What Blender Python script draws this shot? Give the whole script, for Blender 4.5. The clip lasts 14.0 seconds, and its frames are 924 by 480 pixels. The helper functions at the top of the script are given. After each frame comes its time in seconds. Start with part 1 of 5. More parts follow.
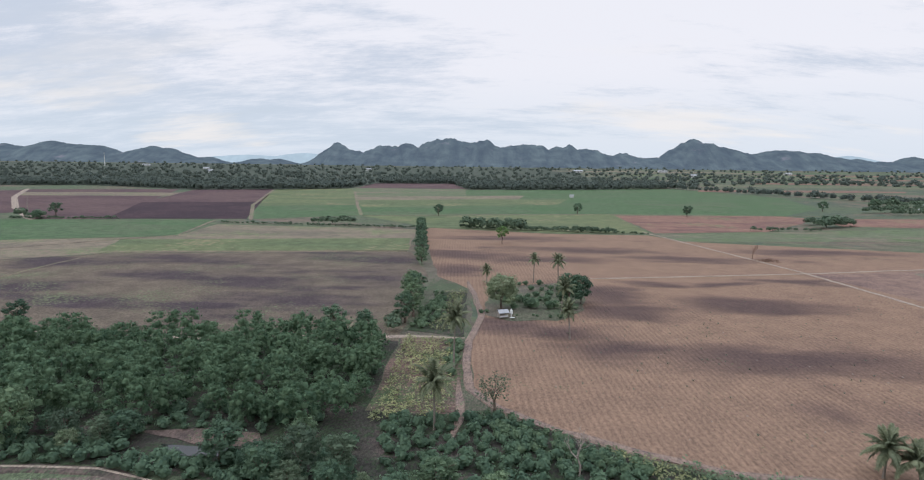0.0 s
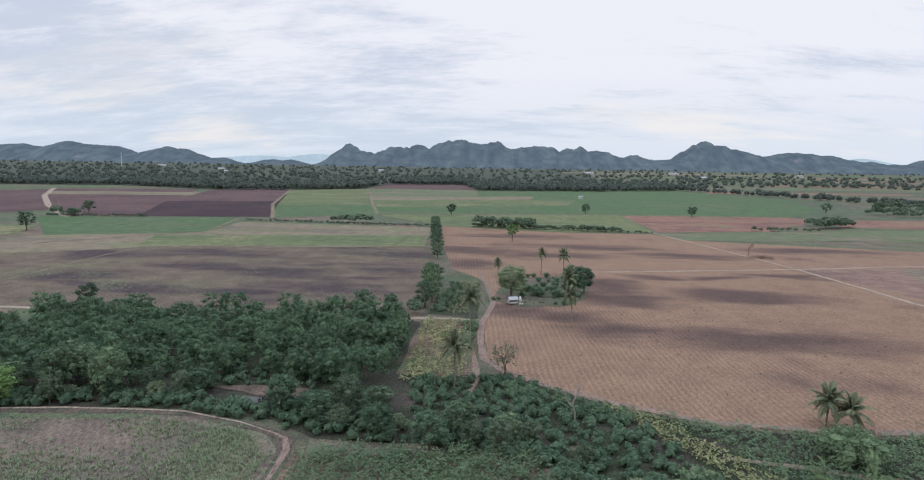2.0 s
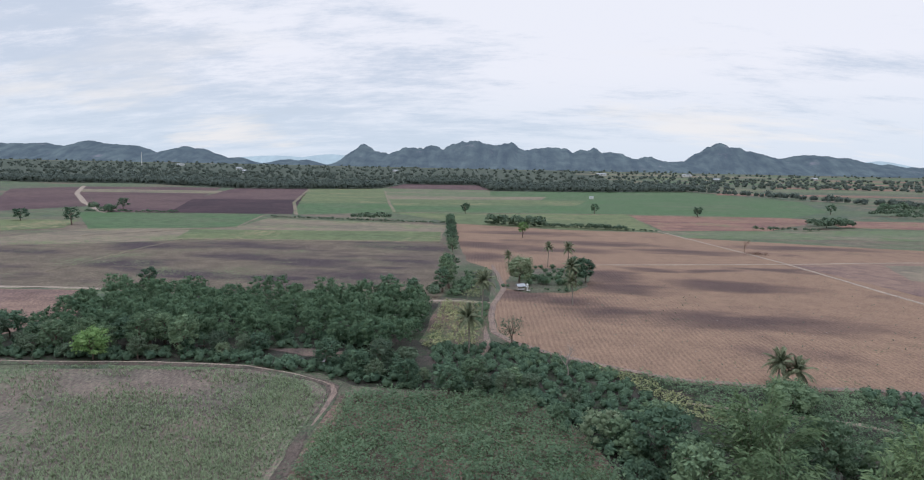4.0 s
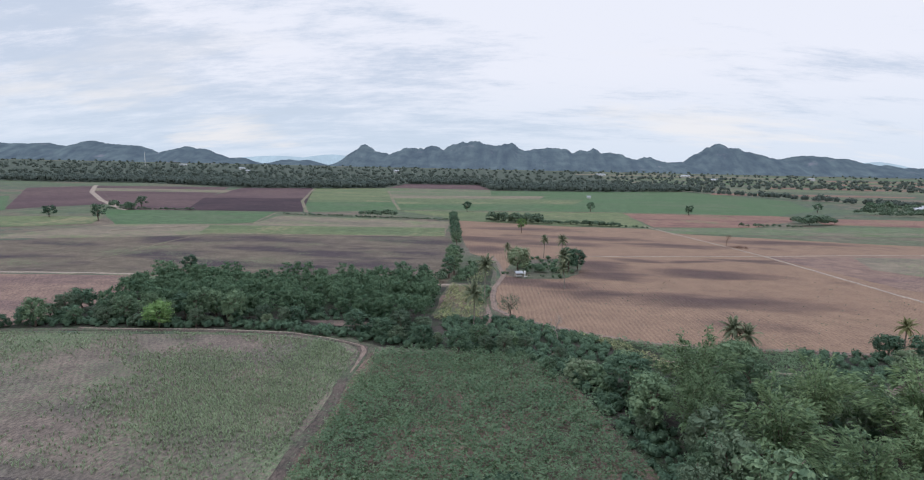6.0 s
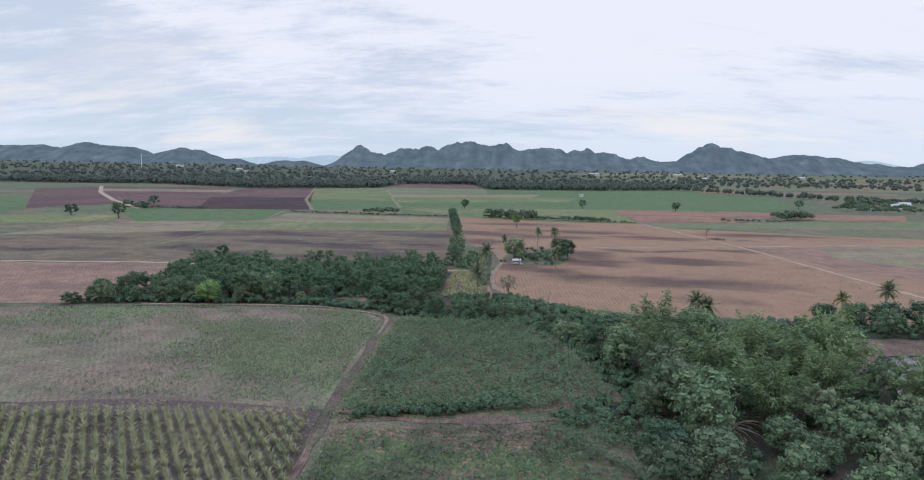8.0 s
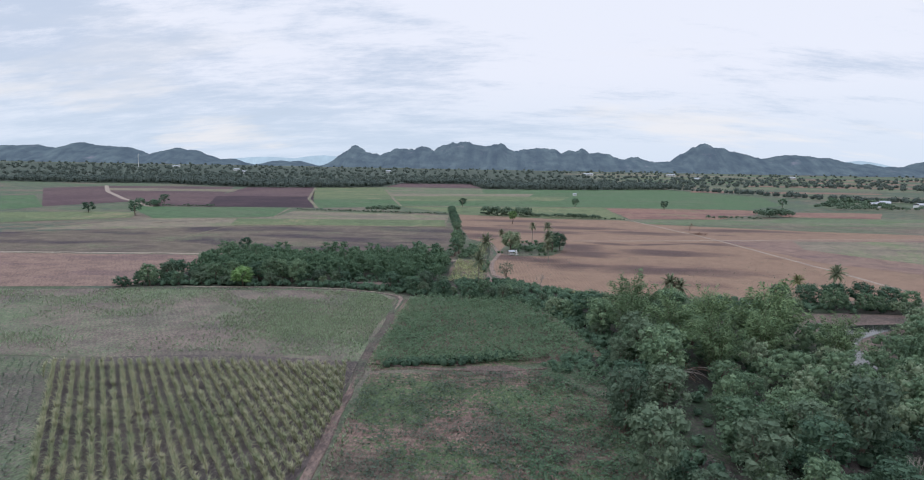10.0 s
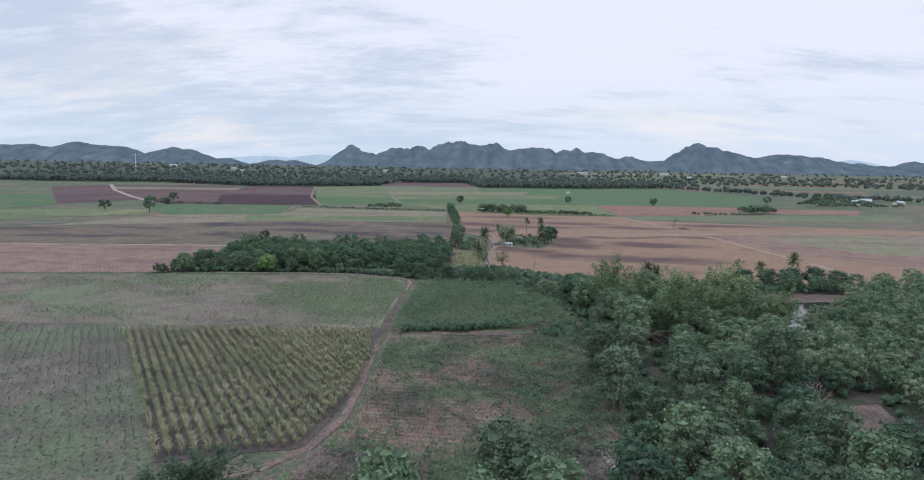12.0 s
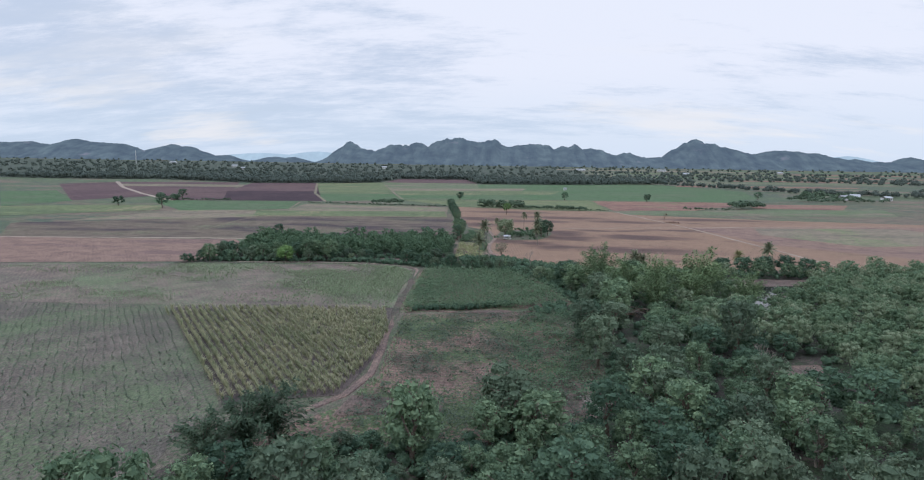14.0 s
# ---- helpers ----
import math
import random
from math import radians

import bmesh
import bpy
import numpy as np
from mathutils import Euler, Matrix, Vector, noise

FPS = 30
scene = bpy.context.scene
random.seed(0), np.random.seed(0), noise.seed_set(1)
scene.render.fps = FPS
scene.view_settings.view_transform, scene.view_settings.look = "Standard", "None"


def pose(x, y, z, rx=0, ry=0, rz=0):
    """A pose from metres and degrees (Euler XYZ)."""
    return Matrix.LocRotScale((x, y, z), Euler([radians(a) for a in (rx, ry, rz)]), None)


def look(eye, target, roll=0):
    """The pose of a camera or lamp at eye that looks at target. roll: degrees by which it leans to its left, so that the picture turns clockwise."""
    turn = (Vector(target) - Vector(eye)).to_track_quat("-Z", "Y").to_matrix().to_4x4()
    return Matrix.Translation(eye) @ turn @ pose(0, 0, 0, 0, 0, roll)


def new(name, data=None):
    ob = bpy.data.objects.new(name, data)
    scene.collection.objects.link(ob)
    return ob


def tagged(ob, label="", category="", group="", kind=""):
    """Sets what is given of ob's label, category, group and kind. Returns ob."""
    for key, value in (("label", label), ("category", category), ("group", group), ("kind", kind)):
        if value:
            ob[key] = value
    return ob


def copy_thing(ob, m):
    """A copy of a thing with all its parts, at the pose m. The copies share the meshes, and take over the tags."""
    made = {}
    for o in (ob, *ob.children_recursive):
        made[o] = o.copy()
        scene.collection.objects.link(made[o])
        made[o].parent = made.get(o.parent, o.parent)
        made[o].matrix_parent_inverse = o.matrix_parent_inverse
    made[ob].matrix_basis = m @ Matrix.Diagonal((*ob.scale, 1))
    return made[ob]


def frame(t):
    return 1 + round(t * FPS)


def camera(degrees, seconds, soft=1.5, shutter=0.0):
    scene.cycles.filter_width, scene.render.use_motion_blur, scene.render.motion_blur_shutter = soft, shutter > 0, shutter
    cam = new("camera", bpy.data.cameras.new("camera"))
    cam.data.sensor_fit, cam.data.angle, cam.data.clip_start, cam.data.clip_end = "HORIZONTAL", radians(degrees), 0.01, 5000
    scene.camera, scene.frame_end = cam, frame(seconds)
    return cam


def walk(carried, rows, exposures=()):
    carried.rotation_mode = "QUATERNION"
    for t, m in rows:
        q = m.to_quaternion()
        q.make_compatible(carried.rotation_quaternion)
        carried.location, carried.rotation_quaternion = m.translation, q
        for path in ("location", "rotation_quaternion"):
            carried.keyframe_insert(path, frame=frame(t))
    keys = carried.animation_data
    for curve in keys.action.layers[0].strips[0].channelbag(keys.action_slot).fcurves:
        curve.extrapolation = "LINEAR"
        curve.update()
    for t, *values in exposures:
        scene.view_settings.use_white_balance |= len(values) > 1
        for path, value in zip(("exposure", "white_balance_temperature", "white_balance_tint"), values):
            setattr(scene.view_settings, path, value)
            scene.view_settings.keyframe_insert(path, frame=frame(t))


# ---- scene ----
cam = camera(74.9, 14.0, soft=1.1)
PATH = [
    (0, (0.613, 6.456, 37.469), (0.525, 8.437, 37.209), 0.7),
    (0.5, (0.45, 2.31, 37.524), (0.36, 4.291, 37.265), 0.7),
    (1, (0.205, -1.894, 37.579), (0.112, 0.087, 37.321), 0.8),
    (1.5, (0.188, -6.033, 37.618), (0.083, -4.053, 37.36), 0.9),
    (2, (0.296, -10.303, 37.632), (0.174, -8.323, 37.376), 0.9),
    (2.5, (0.541, -14.779, 37.635), (0.399, -12.8, 37.38), 1.0),
    (3, (0.831, -19.529, 37.652), (0.674, -17.552, 37.398), 1.0),
    (5.5, (1.752, -45.758, 37.632), (1.585, -43.781, 37.378), 1.2),
    (6, (1.768, -51.422, 37.566), (1.603, -49.445, 37.313), 1.2),
    (6.5, (1.672, -57.338, 37.475), (1.511, -55.361, 37.222), 1.1),
    (7, (1.522, -63.361, 37.358), (1.364, -61.383, 37.106), 1.1),
    (7.5, (1.3, -69.371, 37.253), (1.147, -67.393, 37.0), 1.0),
    (8, (1.085, -75.203, 37.158), (0.937, -73.225, 36.906), 1.0),
    (10.5, (0.063, -102.59, 36.942), (-0.064, -100.61, 36.691), 1.0),
    (11, (-0.104, -108.139, 36.956), (-0.226, -106.159, 36.703), 1.0),
    (11.5, (-0.192, -113.804, 36.947), (-0.31, -111.823, 36.695), 1.0),
    (12, (-0.257, -119.496, 36.913), (-0.373, -117.516, 36.66), 1.0),
    (12.5, (-0.353, -124.87, 36.913), (-0.468, -122.889, 36.658), 1.0),
    (13, (-0.396, -129.559, 37.002), (-0.511, -127.579, 36.745), 0.9),
    (13.5, (-0.438, -133.586, 37.148), (-0.552, -131.606, 36.888), 0.9),
    (14, (-0.488, -137.207, 37.317), (-0.599, -135.228, 37.053), 0.9),
]
walk(cam, [(t, look(eye, target, roll)) for t, eye, target, roll in PATH], [(0.0, 0.0, 6500, 10), (3.0, 0.0, 6400, 10), (7.0, 0.0, 6250, 10), (11.0, 0.0, 6150, 10), (14.0, -0.02, 6080, 10)])


# ---- world, sun ----
class Nodes:
    """Short hand for building node trees."""

    def __init__(self, tree):
        self.tree = tree
        tree.nodes.clear()

    def add(self, kind, inputs=(), operation="", data_type="", blend_type="", interpolation_type=""):
        node = self.tree.nodes.new(kind)
        if operation:
            node.operation = operation
        if data_type:
            node.data_type = data_type
        if blend_type:
            node.blend_type = blend_type
        if interpolation_type:
            node.interpolation_type = interpolation_type
        for key, value in dict(inputs).items():
            if isinstance(value, bpy.types.NodeSocket):
                self.tree.links.new(value, node.inputs[key])
            else:
                node.inputs[key].default_value = value
        return node

    def noise(self, vector, scale, detail=4.0, rough=0.55, lac=2.0):
        return self.add("ShaderNodeTexNoise", {"Vector": vector, "Scale": scale, "Detail": detail, "Roughness": rough, "Lacunarity": lac}).outputs["Fac"]

    def mapping(self, vector, scale=(1, 1, 1), turn=0.0, shift=(0, 0, 0)):
        return self.add("ShaderNodeMapping", {"Vector": vector, "Scale": scale, "Rotation": (0, 0, radians(turn)), "Location": shift}).outputs[0]

    def span(self, value, low, high, to_low=0.0, to_high=1.0):
        return self.add("ShaderNodeMapRange", {0: value, 1: low, 2: high, 3: to_low, 4: to_high}, interpolation_type="SMOOTHSTEP").outputs[0]

    def math(self, op, a, b=0.0):
        return self.add("ShaderNodeMath", {0: a, 1: b}, operation=op).outputs[0]

    def mix(self, fac, a, b, how="MIX"):
        a = (*a, 1) if isinstance(a, tuple) and len(a) == 3 else a
        b = (*b, 1) if isinstance(b, tuple) and len(b) == 3 else b
        return self.add("ShaderNodeMix", {0: fac, 6: a, 7: b}, data_type="RGBA", blend_type=how).outputs[2]

    def grey(self, value):
        return self.add("ShaderNodeCombineColor", {0: value, 1: value, 2: value}).outputs[0]


ZENITH = 2.3  # zenith against horizon
SUN_ELEVATION, SUN_HEADING = 42.0, 250.0  # degrees, clockwise from +y
world = bpy.data.worlds.new("overcast_sky")
scene.world = world
world.use_nodes = True
n = Nodes(world.node_tree)
way = n.add("ShaderNodeTexCoord").outputs["Generated"]
xyz = n.add("ShaderNodeSeparateXYZ", {0: way})
lift = n.math("ADD", n.math("MAXIMUM", xyz.outputs[2], 0.0), 0.24)
flat = n.add("ShaderNodeCombineXYZ", {0: n.math("DIVIDE", xyz.outputs[0], lift), 1: n.math("DIVIDE", xyz.outputs[1], lift), 2: 0.0}).outputs[0]
banks = n.noise(n.mapping(flat, (0.55, 0.8, 1), -22, (2.3, 0.6, 0)), 0.75, 5, 0.55)
wisps = n.noise(n.mapping(flat, (0.75, 1.9, 1), -16, (0.7, 3.1, 0)), 1.9, 10, 0.72)
side = n.span(xyz.outputs[0], -0.7, 0.55, 0.105, -0.02)
sheet = n.math("SUBTRACT", n.math("ADD", n.math("MULTIPLY", banks, 0.45), n.math("MULTIPLY", wisps, 0.55)), side)
cloud = n.mix(n.span(sheet, 0.36, 0.50), (0.60, 0.665, 0.785), (0.86, 0.87, 0.945))
low = n.span(xyz.outputs[2], 0.0, 0.16)
cloud = n.mix(n.math("MULTIPLY", n.math("SUBTRACT", 1.0, low), 0.6), cloud, (0.64, 0.74, 0.85))
glow = n.noise(n.mapping(flat, (0.5, 1.2, 1), -6, (4.7, 1.3, 0)), 1.3, 5, 0.6)
cloud = n.mix(n.math("MULTIPLY", n.span(glow, 0.54, 0.68), n.span(xyz.outputs[2], 0.02, 0.2, 0.75, 0.15)), cloud, (0.92, 0.88, 0.86))
cloud = n.mix(n.span(xyz.outputs[2], 0.3, 0.8), cloud, n.mix(1.0, cloud, (0.93, 0.985, 1.06), "MULTIPLY"))
# an overcast sky brightens towards the zenith
rise = n.span(xyz.outputs[2], 0.24, 0.95, 1.0, ZENITH)
air = n.add("ShaderNodeTexSky")
air.sky_type, air.sun_disc = "NISHITA", False
air.sun_elevation, air.sun_rotation = radians(SUN_ELEVATION), radians(SUN_HEADING)
air.air_density, air.dust_density = 1.0, 1.5
clear_sky = n.add("ShaderNodeBackground", {"Color": air.outputs[0], "Strength": 0.10})
overcast = n.add("ShaderNodeBackground", {"Color": cloud, "Strength": rise})
both = n.add("ShaderNodeMixShader", {0: n.span(sheet, 0.26, 0.40, 0.9, 0.98), 1: clear_sky.outputs[0], 2: overcast.outputs[0]})
n.add("ShaderNodeOutputWorld", {0: both.outputs[0]})

sun = new("sun", bpy.data.lights.new("sun", "SUN"))
sun.data.energy, sun.data.angle, sun.data.color = 0.9, radians(14), (1.0, 0.95, 0.88)
sun_way = Vector((math.sin(radians(SUN_HEADING)) * math.cos(radians(SUN_ELEVATION)), math.cos(radians(SUN_HEADING)) * math.cos(radians(SUN_ELEVATION)), math.sin(radians(SUN_ELEVATION))))
sun.matrix_world = look(sun_way * 800, (0, 0, 0))


# ---- materials ----
def material(name):
    m = bpy.data.materials.new(name)
    m.use_nodes = True
    return m, Nodes(m.node_tree)


def finish(n, colour, rough=0.9, height=None, bump=0.3, distance=0.1, gloss=0.2, through_light=0.0, metal=0.0):
    inputs = {"Base Color": colour, "Roughness": rough, "Specular IOR Level": gloss, "Metallic": metal}
    if height is not None:
        inputs["Normal"] = n.add("ShaderNodeBump", {"Height": height, "Strength": bump, "Distance": distance}).outputs[0]
    surface = n.add("ShaderNodeBsdfPrincipled", inputs).outputs[0]
    if through_light:
        thin = n.add("ShaderNodeBsdfTranslucent", {"Color": colour}).outputs[0]
        surface = n.add("ShaderNodeMixShader", {0: through_light, 1: surface, 2: thin}).outputs[0]
    n.add("ShaderNodeOutputMaterial", {0: surface})


def dull(c, by=0.06):
    """The colour, drawn towards a cool grey of the same lightness."""
    grey = 0.3 * c[0] + 0.6 * c[1] + 0.1 * c[2]
    return tuple(x + (grey * k - x) * by for x, k in zip(c, (0.98, 1.0, 1.06)))


# extra blue in ground and leaf colours, standing in for haze
def cool(c, by):
    return (c[0], c[1], c[2] * by)


def soil_material(name, base, stain, patch=25.0, stretch=(1, 1, 1), cut=(0.48, 0.66), spots=None, spot_size=0.8, spot_cut=(0.55, 0.65), drift=30.0, rows=None, shift=0.0, damp=(), clod=0.85, mottling=0.55, blue=1.07):
    """Tilled or grassy ground: broad stains, spots of growth that gather in drifts, rows as (degrees, spacing, strength), clods."""
    m, n = material(name)
    base, stain, spots = cool(dull(base), 0.98 * blue), cool(dull(stain), 1.02 * blue), cool(dull(spots), 1.05 * blue) if spots else None
    here = n.add("ShaderNodeTexCoord").outputs["Object"]
    moved = n.mapping(here, (1, 1, 1), 0, (shift, shift * 1.7, 0))
    broad = n.noise(n.mapping(moved, stretch), 1.0 / patch, 4, 0.55)
    colour = n.mix(n.span(broad, *cut), base, stain)
    if damp:
        bent = n.add("ShaderNodeVectorMath", {0: here, 1: n.add("ShaderNodeVectorMath", {0: n.add("ShaderNodeTexNoise", {"Vector": n.mapping(here, (0.6, 1.4, 1)), "Scale": 0.06, "Detail": 4.0}).outputs["Color"], 1: (26.0, 26.0, 0.0)}, operation="MULTIPLY").outputs[0]}, operation="ADD").outputs[0]
        wet = None
        for cx, cy, rx, ry in damp:
            away = n.add("ShaderNodeVectorMath", {0: n.add("ShaderNodeMapping", {"Vector": bent, "Scale": (1 / rx, 1 / ry, 0), "Location": (-(cx + 13) / rx, -(cy + 13) / ry, 0)}).outputs[0]}, operation="LENGTH").outputs["Value"]
            one = n.span(away, 0.2, 1.6, 0.95, 0.0)
            wet = one if wet is None else n.math("MAXIMUM", wet, one)
        colour = n.mix(wet, colour, stain)
    mottle = n.noise(moved, 1.0 / 6.0, 5, 0.6)
    colour = n.mix(mottling, colour, n.mix(n.span(mottle, 0.3, 0.72), (0.62, 0.62, 0.64), (1.28, 1.25, 1.2)), "MULTIPLY")
    if rows:
        turn, spacing, strength = rows
        bent = n.add("ShaderNodeVectorMath", {0: here, 1: n.add("ShaderNodeTexNoise", {"Vector": here, "Scale": 0.12, "Detail": 2.0}).outputs["Color"]}, operation="ADD").outputs[0]
        wave = n.add("ShaderNodeTexWave", {"Vector": n.mapping(bent, (1, 1, 1), turn), "Scale": 0.314 / spacing, "Distortion": 0.6, "Detail": 2.0, "Detail Scale": 1.5}).outputs["Fac"]
        # dark bands put into the colour; on tilled soil they stand for furrow shading
        colour = n.mix(n.math("MULTIPLY", wave, strength), colour, n.mix(1.0, colour, (0.45, 0.42, 0.42), "MULTIPLY"))
    if spots:
        grain = n.noise(n.mapping(moved, (1, 1, 1), 30), 1.0 / spot_size, 3, 0.65)
        gather = n.noise(moved, 1.0 / drift, 3, 0.6)
        grain = n.math("ADD", grain, n.math("MULTIPLY", n.math("SUBTRACT", gather, 0.5), 0.9))
        colour = n.mix(n.span(grain, *spot_cut), colour, n.mix(n.span(mottle, 0.35, 0.65), spots, tuple(1.2 * c for c in spots)))
    clods = n.noise(n.mapping(here, (1.5, 0.7, 1), rows[0] if rows else 0), 1.9, 6, 0.78)
    colour = n.mix(clod, colour, n.mix(n.span(clods, 0.34, 0.66), (0.50, 0.50, 0.52), (1.45, 1.42, 1.38)), "MULTIPLY")
    finish(n, colour, 0.95, clods, 0.5, 0.15, 0.1)
    return m


def leaf_material(name, dark, light, island=True, through_light=0.3, spread=0.30, grey=0.03, blue=1.34):
    m, n = material(name)
    dark, light = cool(dull(dark, grey), blue), cool(dull(light, grey), blue)
    chance = n.add("ShaderNodeObjectInfo").outputs["Random"]
    here = n.add("ShaderNodeTexCoord").outputs["Object"]
    tone = n.math("ADD", n.math("MULTIPLY", n.noise(here, 0.4, 3, 0.6), 0.5), n.math("MULTIPLY", n.noise(here, 0.06, 3, 0.6), 0.5))
    if island:
        each = n.add("ShaderNodeNewGeometry").outputs["Random Per Island"]
        tone = n.math("ADD", n.math("MULTIPLY", tone, 0.74), n.math("MULTIPLY", each, 0.26))
    colour = n.mix(n.span(tone, 0.25, 0.75), dark, light)
    tint = n.mix(chance, (1 - spread, 1 - spread * 0.8, 1 - spread), (1 + spread, 1 + spread, 1 + spread * 0.5))
    colour = n.mix(1.0, colour, tint, "MULTIPLY")
    finish(n, colour, 0.75, None, gloss=0.12, through_light=through_light)
    return m


def plain_material(name, colour, rough=0.8, scale=3.0, vary=0.3, gloss=0.3, metal=0.0):
    m, n = material(name)
    here = n.add("ShaderNodeTexCoord").outputs["Object"]
    fine = n.noise(here, scale, 5, 0.65)
    wide = n.noise(here, scale * 0.17, 3, 0.5)
    shade = n.math("ADD", n.math("MULTIPLY", fine, 0.6), n.math("MULTIPLY", wide, 0.4))
    c = n.mix(n.span(shade, 0.3, 0.7), tuple(x * (1 - vary) for x in colour), tuple(min(1, x * (1 + vary)) for x in colour))
    finish(n, c, rough, fine, 0.3, 0.03, gloss, metal=metal)
    return m


SOIL, DAMP = (0.222, 0.144, 0.101), (0.090, 0.060, 0.053)
mat_plain = soil_material("far_plain", (0.088, 0.112, 0.062), (0.14, 0.112, 0.078), 160, (1, 2.2, 1), (0.45, 0.6), (0.062, 0.082, 0.05), 14, (0.5, 0.62), 200)
mat_margin = soil_material("field_margin", (0.12, 0.105, 0.078), (0.09, 0.092, 0.058), 16, (1, 1, 1), (0.42, 0.6), (0.06, 0.08, 0.04), 0.8, (0.48, 0.6), 18, None, 171)
mat_main = soil_material("tilled_soil", SOIL, DAMP, 44, (0.9, 1.2, 1), (0.56, 0.78), (0.07, 0.085, 0.04), 0.7, (0.72, 0.8), 22, (-3, 1.15, 0.30), 11, ((4, 141, 11, 7), (17, 137, 13, 7), (27, 124, 14, 8), (36, 158, 15, 9), (33, 176, 9, 12), (55, 197, 13, 5), (75, 197, 12, 4), (20, 238, 26, 9), (45, 264, 30, 8), (80, 246, 26, 7), (-8, 248, 22, 10), (-12, 212, 14, 9), (72, 166, 22, 9), (100, 203, 16, 5), (144, 269, 34, 9), (8, 300, 30, 8), (60, 121, 30, 9)), 0.6, 0.28, 1.0)
mat_reddish = soil_material("reddish_tilled_soil", (0.195, 0.13, 0.098), (0.15, 0.10, 0.082), 30, (0.5, 1.6, 1), (0.5, 0.7), (0.085, 0.10, 0.05), 0.8, (0.72, 0.8), 40, (-34, 1.2, 0.14), 40)
mat_redfar = soil_material("red_soil", (0.205, 0.118, 0.085), (0.15, 0.085, 0.066), 28, (0.5, 1.5, 1), (0.45, 0.65), (0.13, 0.13, 0.06), 3.0, (0.6, 0.7), 40, None, 71)
mat_dark = soil_material("dark_ploughed_soil", (0.122, 0.098, 0.070), (0.058, 0.044, 0.044), 30, (0.6, 1.5, 1), (0.47, 0.66), (0.10, 0.115, 0.055), 0.9, (0.58, 0.72), 34, None, 93, ((-134, 172, 16, 8), (-106, 194, 18, 7), (-69, 184, 16, 9), (-37, 196, 16, 9), (-46, 231, 24, 7), (-115, 223, 26, 7), (-50, 162, 18, 7)))
mat_maroon = soil_material("maroon_soil", (0.105, 0.068, 0.062), (0.080, 0.050, 0.050), 60, (1, 1, 1), (0.4, 0.65), None, shift=5)
mat_umber = soil_material("wet_soil_and_window_shade", (0.042, 0.028, 0.032), (0.056, 0.035, 0.037), 40, (1, 1, 1), (0.4, 0.65), None, shift=15)
mat_tan = soil_material("stubble", (0.182, 0.15, 0.105), (0.14, 0.12, 0.083), 40, (0.5, 1.5, 1), (0.45, 0.65), (0.12, 0.14, 0.06), 1.6, (0.52, 0.68), 40, None, 31)
mat_green = soil_material("green_crop", (0.072, 0.118, 0.055), (0.09, 0.115, 0.06), 50, (0.5, 1.5, 1), (0.45, 0.65), (0.055, 0.10, 0.038), 2.0, (0.5, 0.62), 40, None, 51)
mat_lime = soil_material("pale_green_crop", (0.118, 0.142, 0.065), (0.092, 0.12, 0.056), 45, (0.5, 1.5, 1), (0.42, 0.62), (0.17, 0.15, 0.075), 3.0, (0.58, 0.7), 45, None, 61)
mat_pasture = soil_material("rough_grass", (0.112, 0.132, 0.075), (0.155, 0.135, 0.09), 40, (0.5, 1.5, 1), (0.48, 0.62), (0.08, 0.115, 0.045), 1.4, (0.52, 0.64), 30, None, 81)
mat_grass = soil_material("grassy_soil", (0.155, 0.124, 0.098), (0.13, 0.112, 0.085), 18, (1, 1, 1), (0.45, 0.65), (0.098, 0.124, 0.06), 0.45, (0.48, 0.66), 30, (-34, 1.1, 0.22), 101)
mat_rows = soil_material("row_crop_soil", (0.132, 0.114, 0.09), (0.105, 0.096, 0.072), 20, (1, 1, 1), (0.45, 0.65), (0.084, 0.104, 0.052), 0.6, (0.43, 0.60), 22, (-34, 1.5, 0.32), 111)
mat_weeds = soil_material("weedy_soil", (0.175, 0.118, 0.092), (0.115, 0.09, 0.065), 14, (1, 1, 1), (0.42, 0.62), (0.06, 0.085, 0.035), 0.7, (0.47, 0.58), 16, (92, 1.3, 0.4), 121)
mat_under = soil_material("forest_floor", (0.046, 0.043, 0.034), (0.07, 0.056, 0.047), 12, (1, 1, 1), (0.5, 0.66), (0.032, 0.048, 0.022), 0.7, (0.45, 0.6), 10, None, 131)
mat_far_floor = soil_material("far_forest_floor", (0.052, 0.066, 0.046), (0.07, 0.084, 0.058), 60, (1, 2, 1), (0.42, 0.62), (0.05, 0.064, 0.042), 8, (0.48, 0.62), 80, None, 181)
mat_bare = soil_material("bare_earth", (0.128, 0.094, 0.074), (0.09, 0.07, 0.056), 7, (1, 1, 1), (0.42, 0.64), (0.06, 0.08, 0.035), 0.6, (0.66, 0.74), 8, None, 141)
mat_track = soil_material("dirt_track", (0.225, 0.165, 0.125), (0.16, 0.12, 0.095), 6, (1, 1, 1), (0.42, 0.64), (0.12, 0.13, 0.065), 0.6, (0.68, 0.76), 14, None, 151)
mat_sandy = soil_material("sandy_track", (0.31, 0.255, 0.19), (0.23, 0.185, 0.14), 6, (1, 1, 1), (0.42, 0.64), (0.14, 0.14, 0.07), 0.6, (0.68, 0.76), 14, None, 161)
mat_leaf = leaf_material("broad_leaves", (0.074, 0.122, 0.054), (0.170, 0.232, 0.098), grey=0.07, blue=1.38)
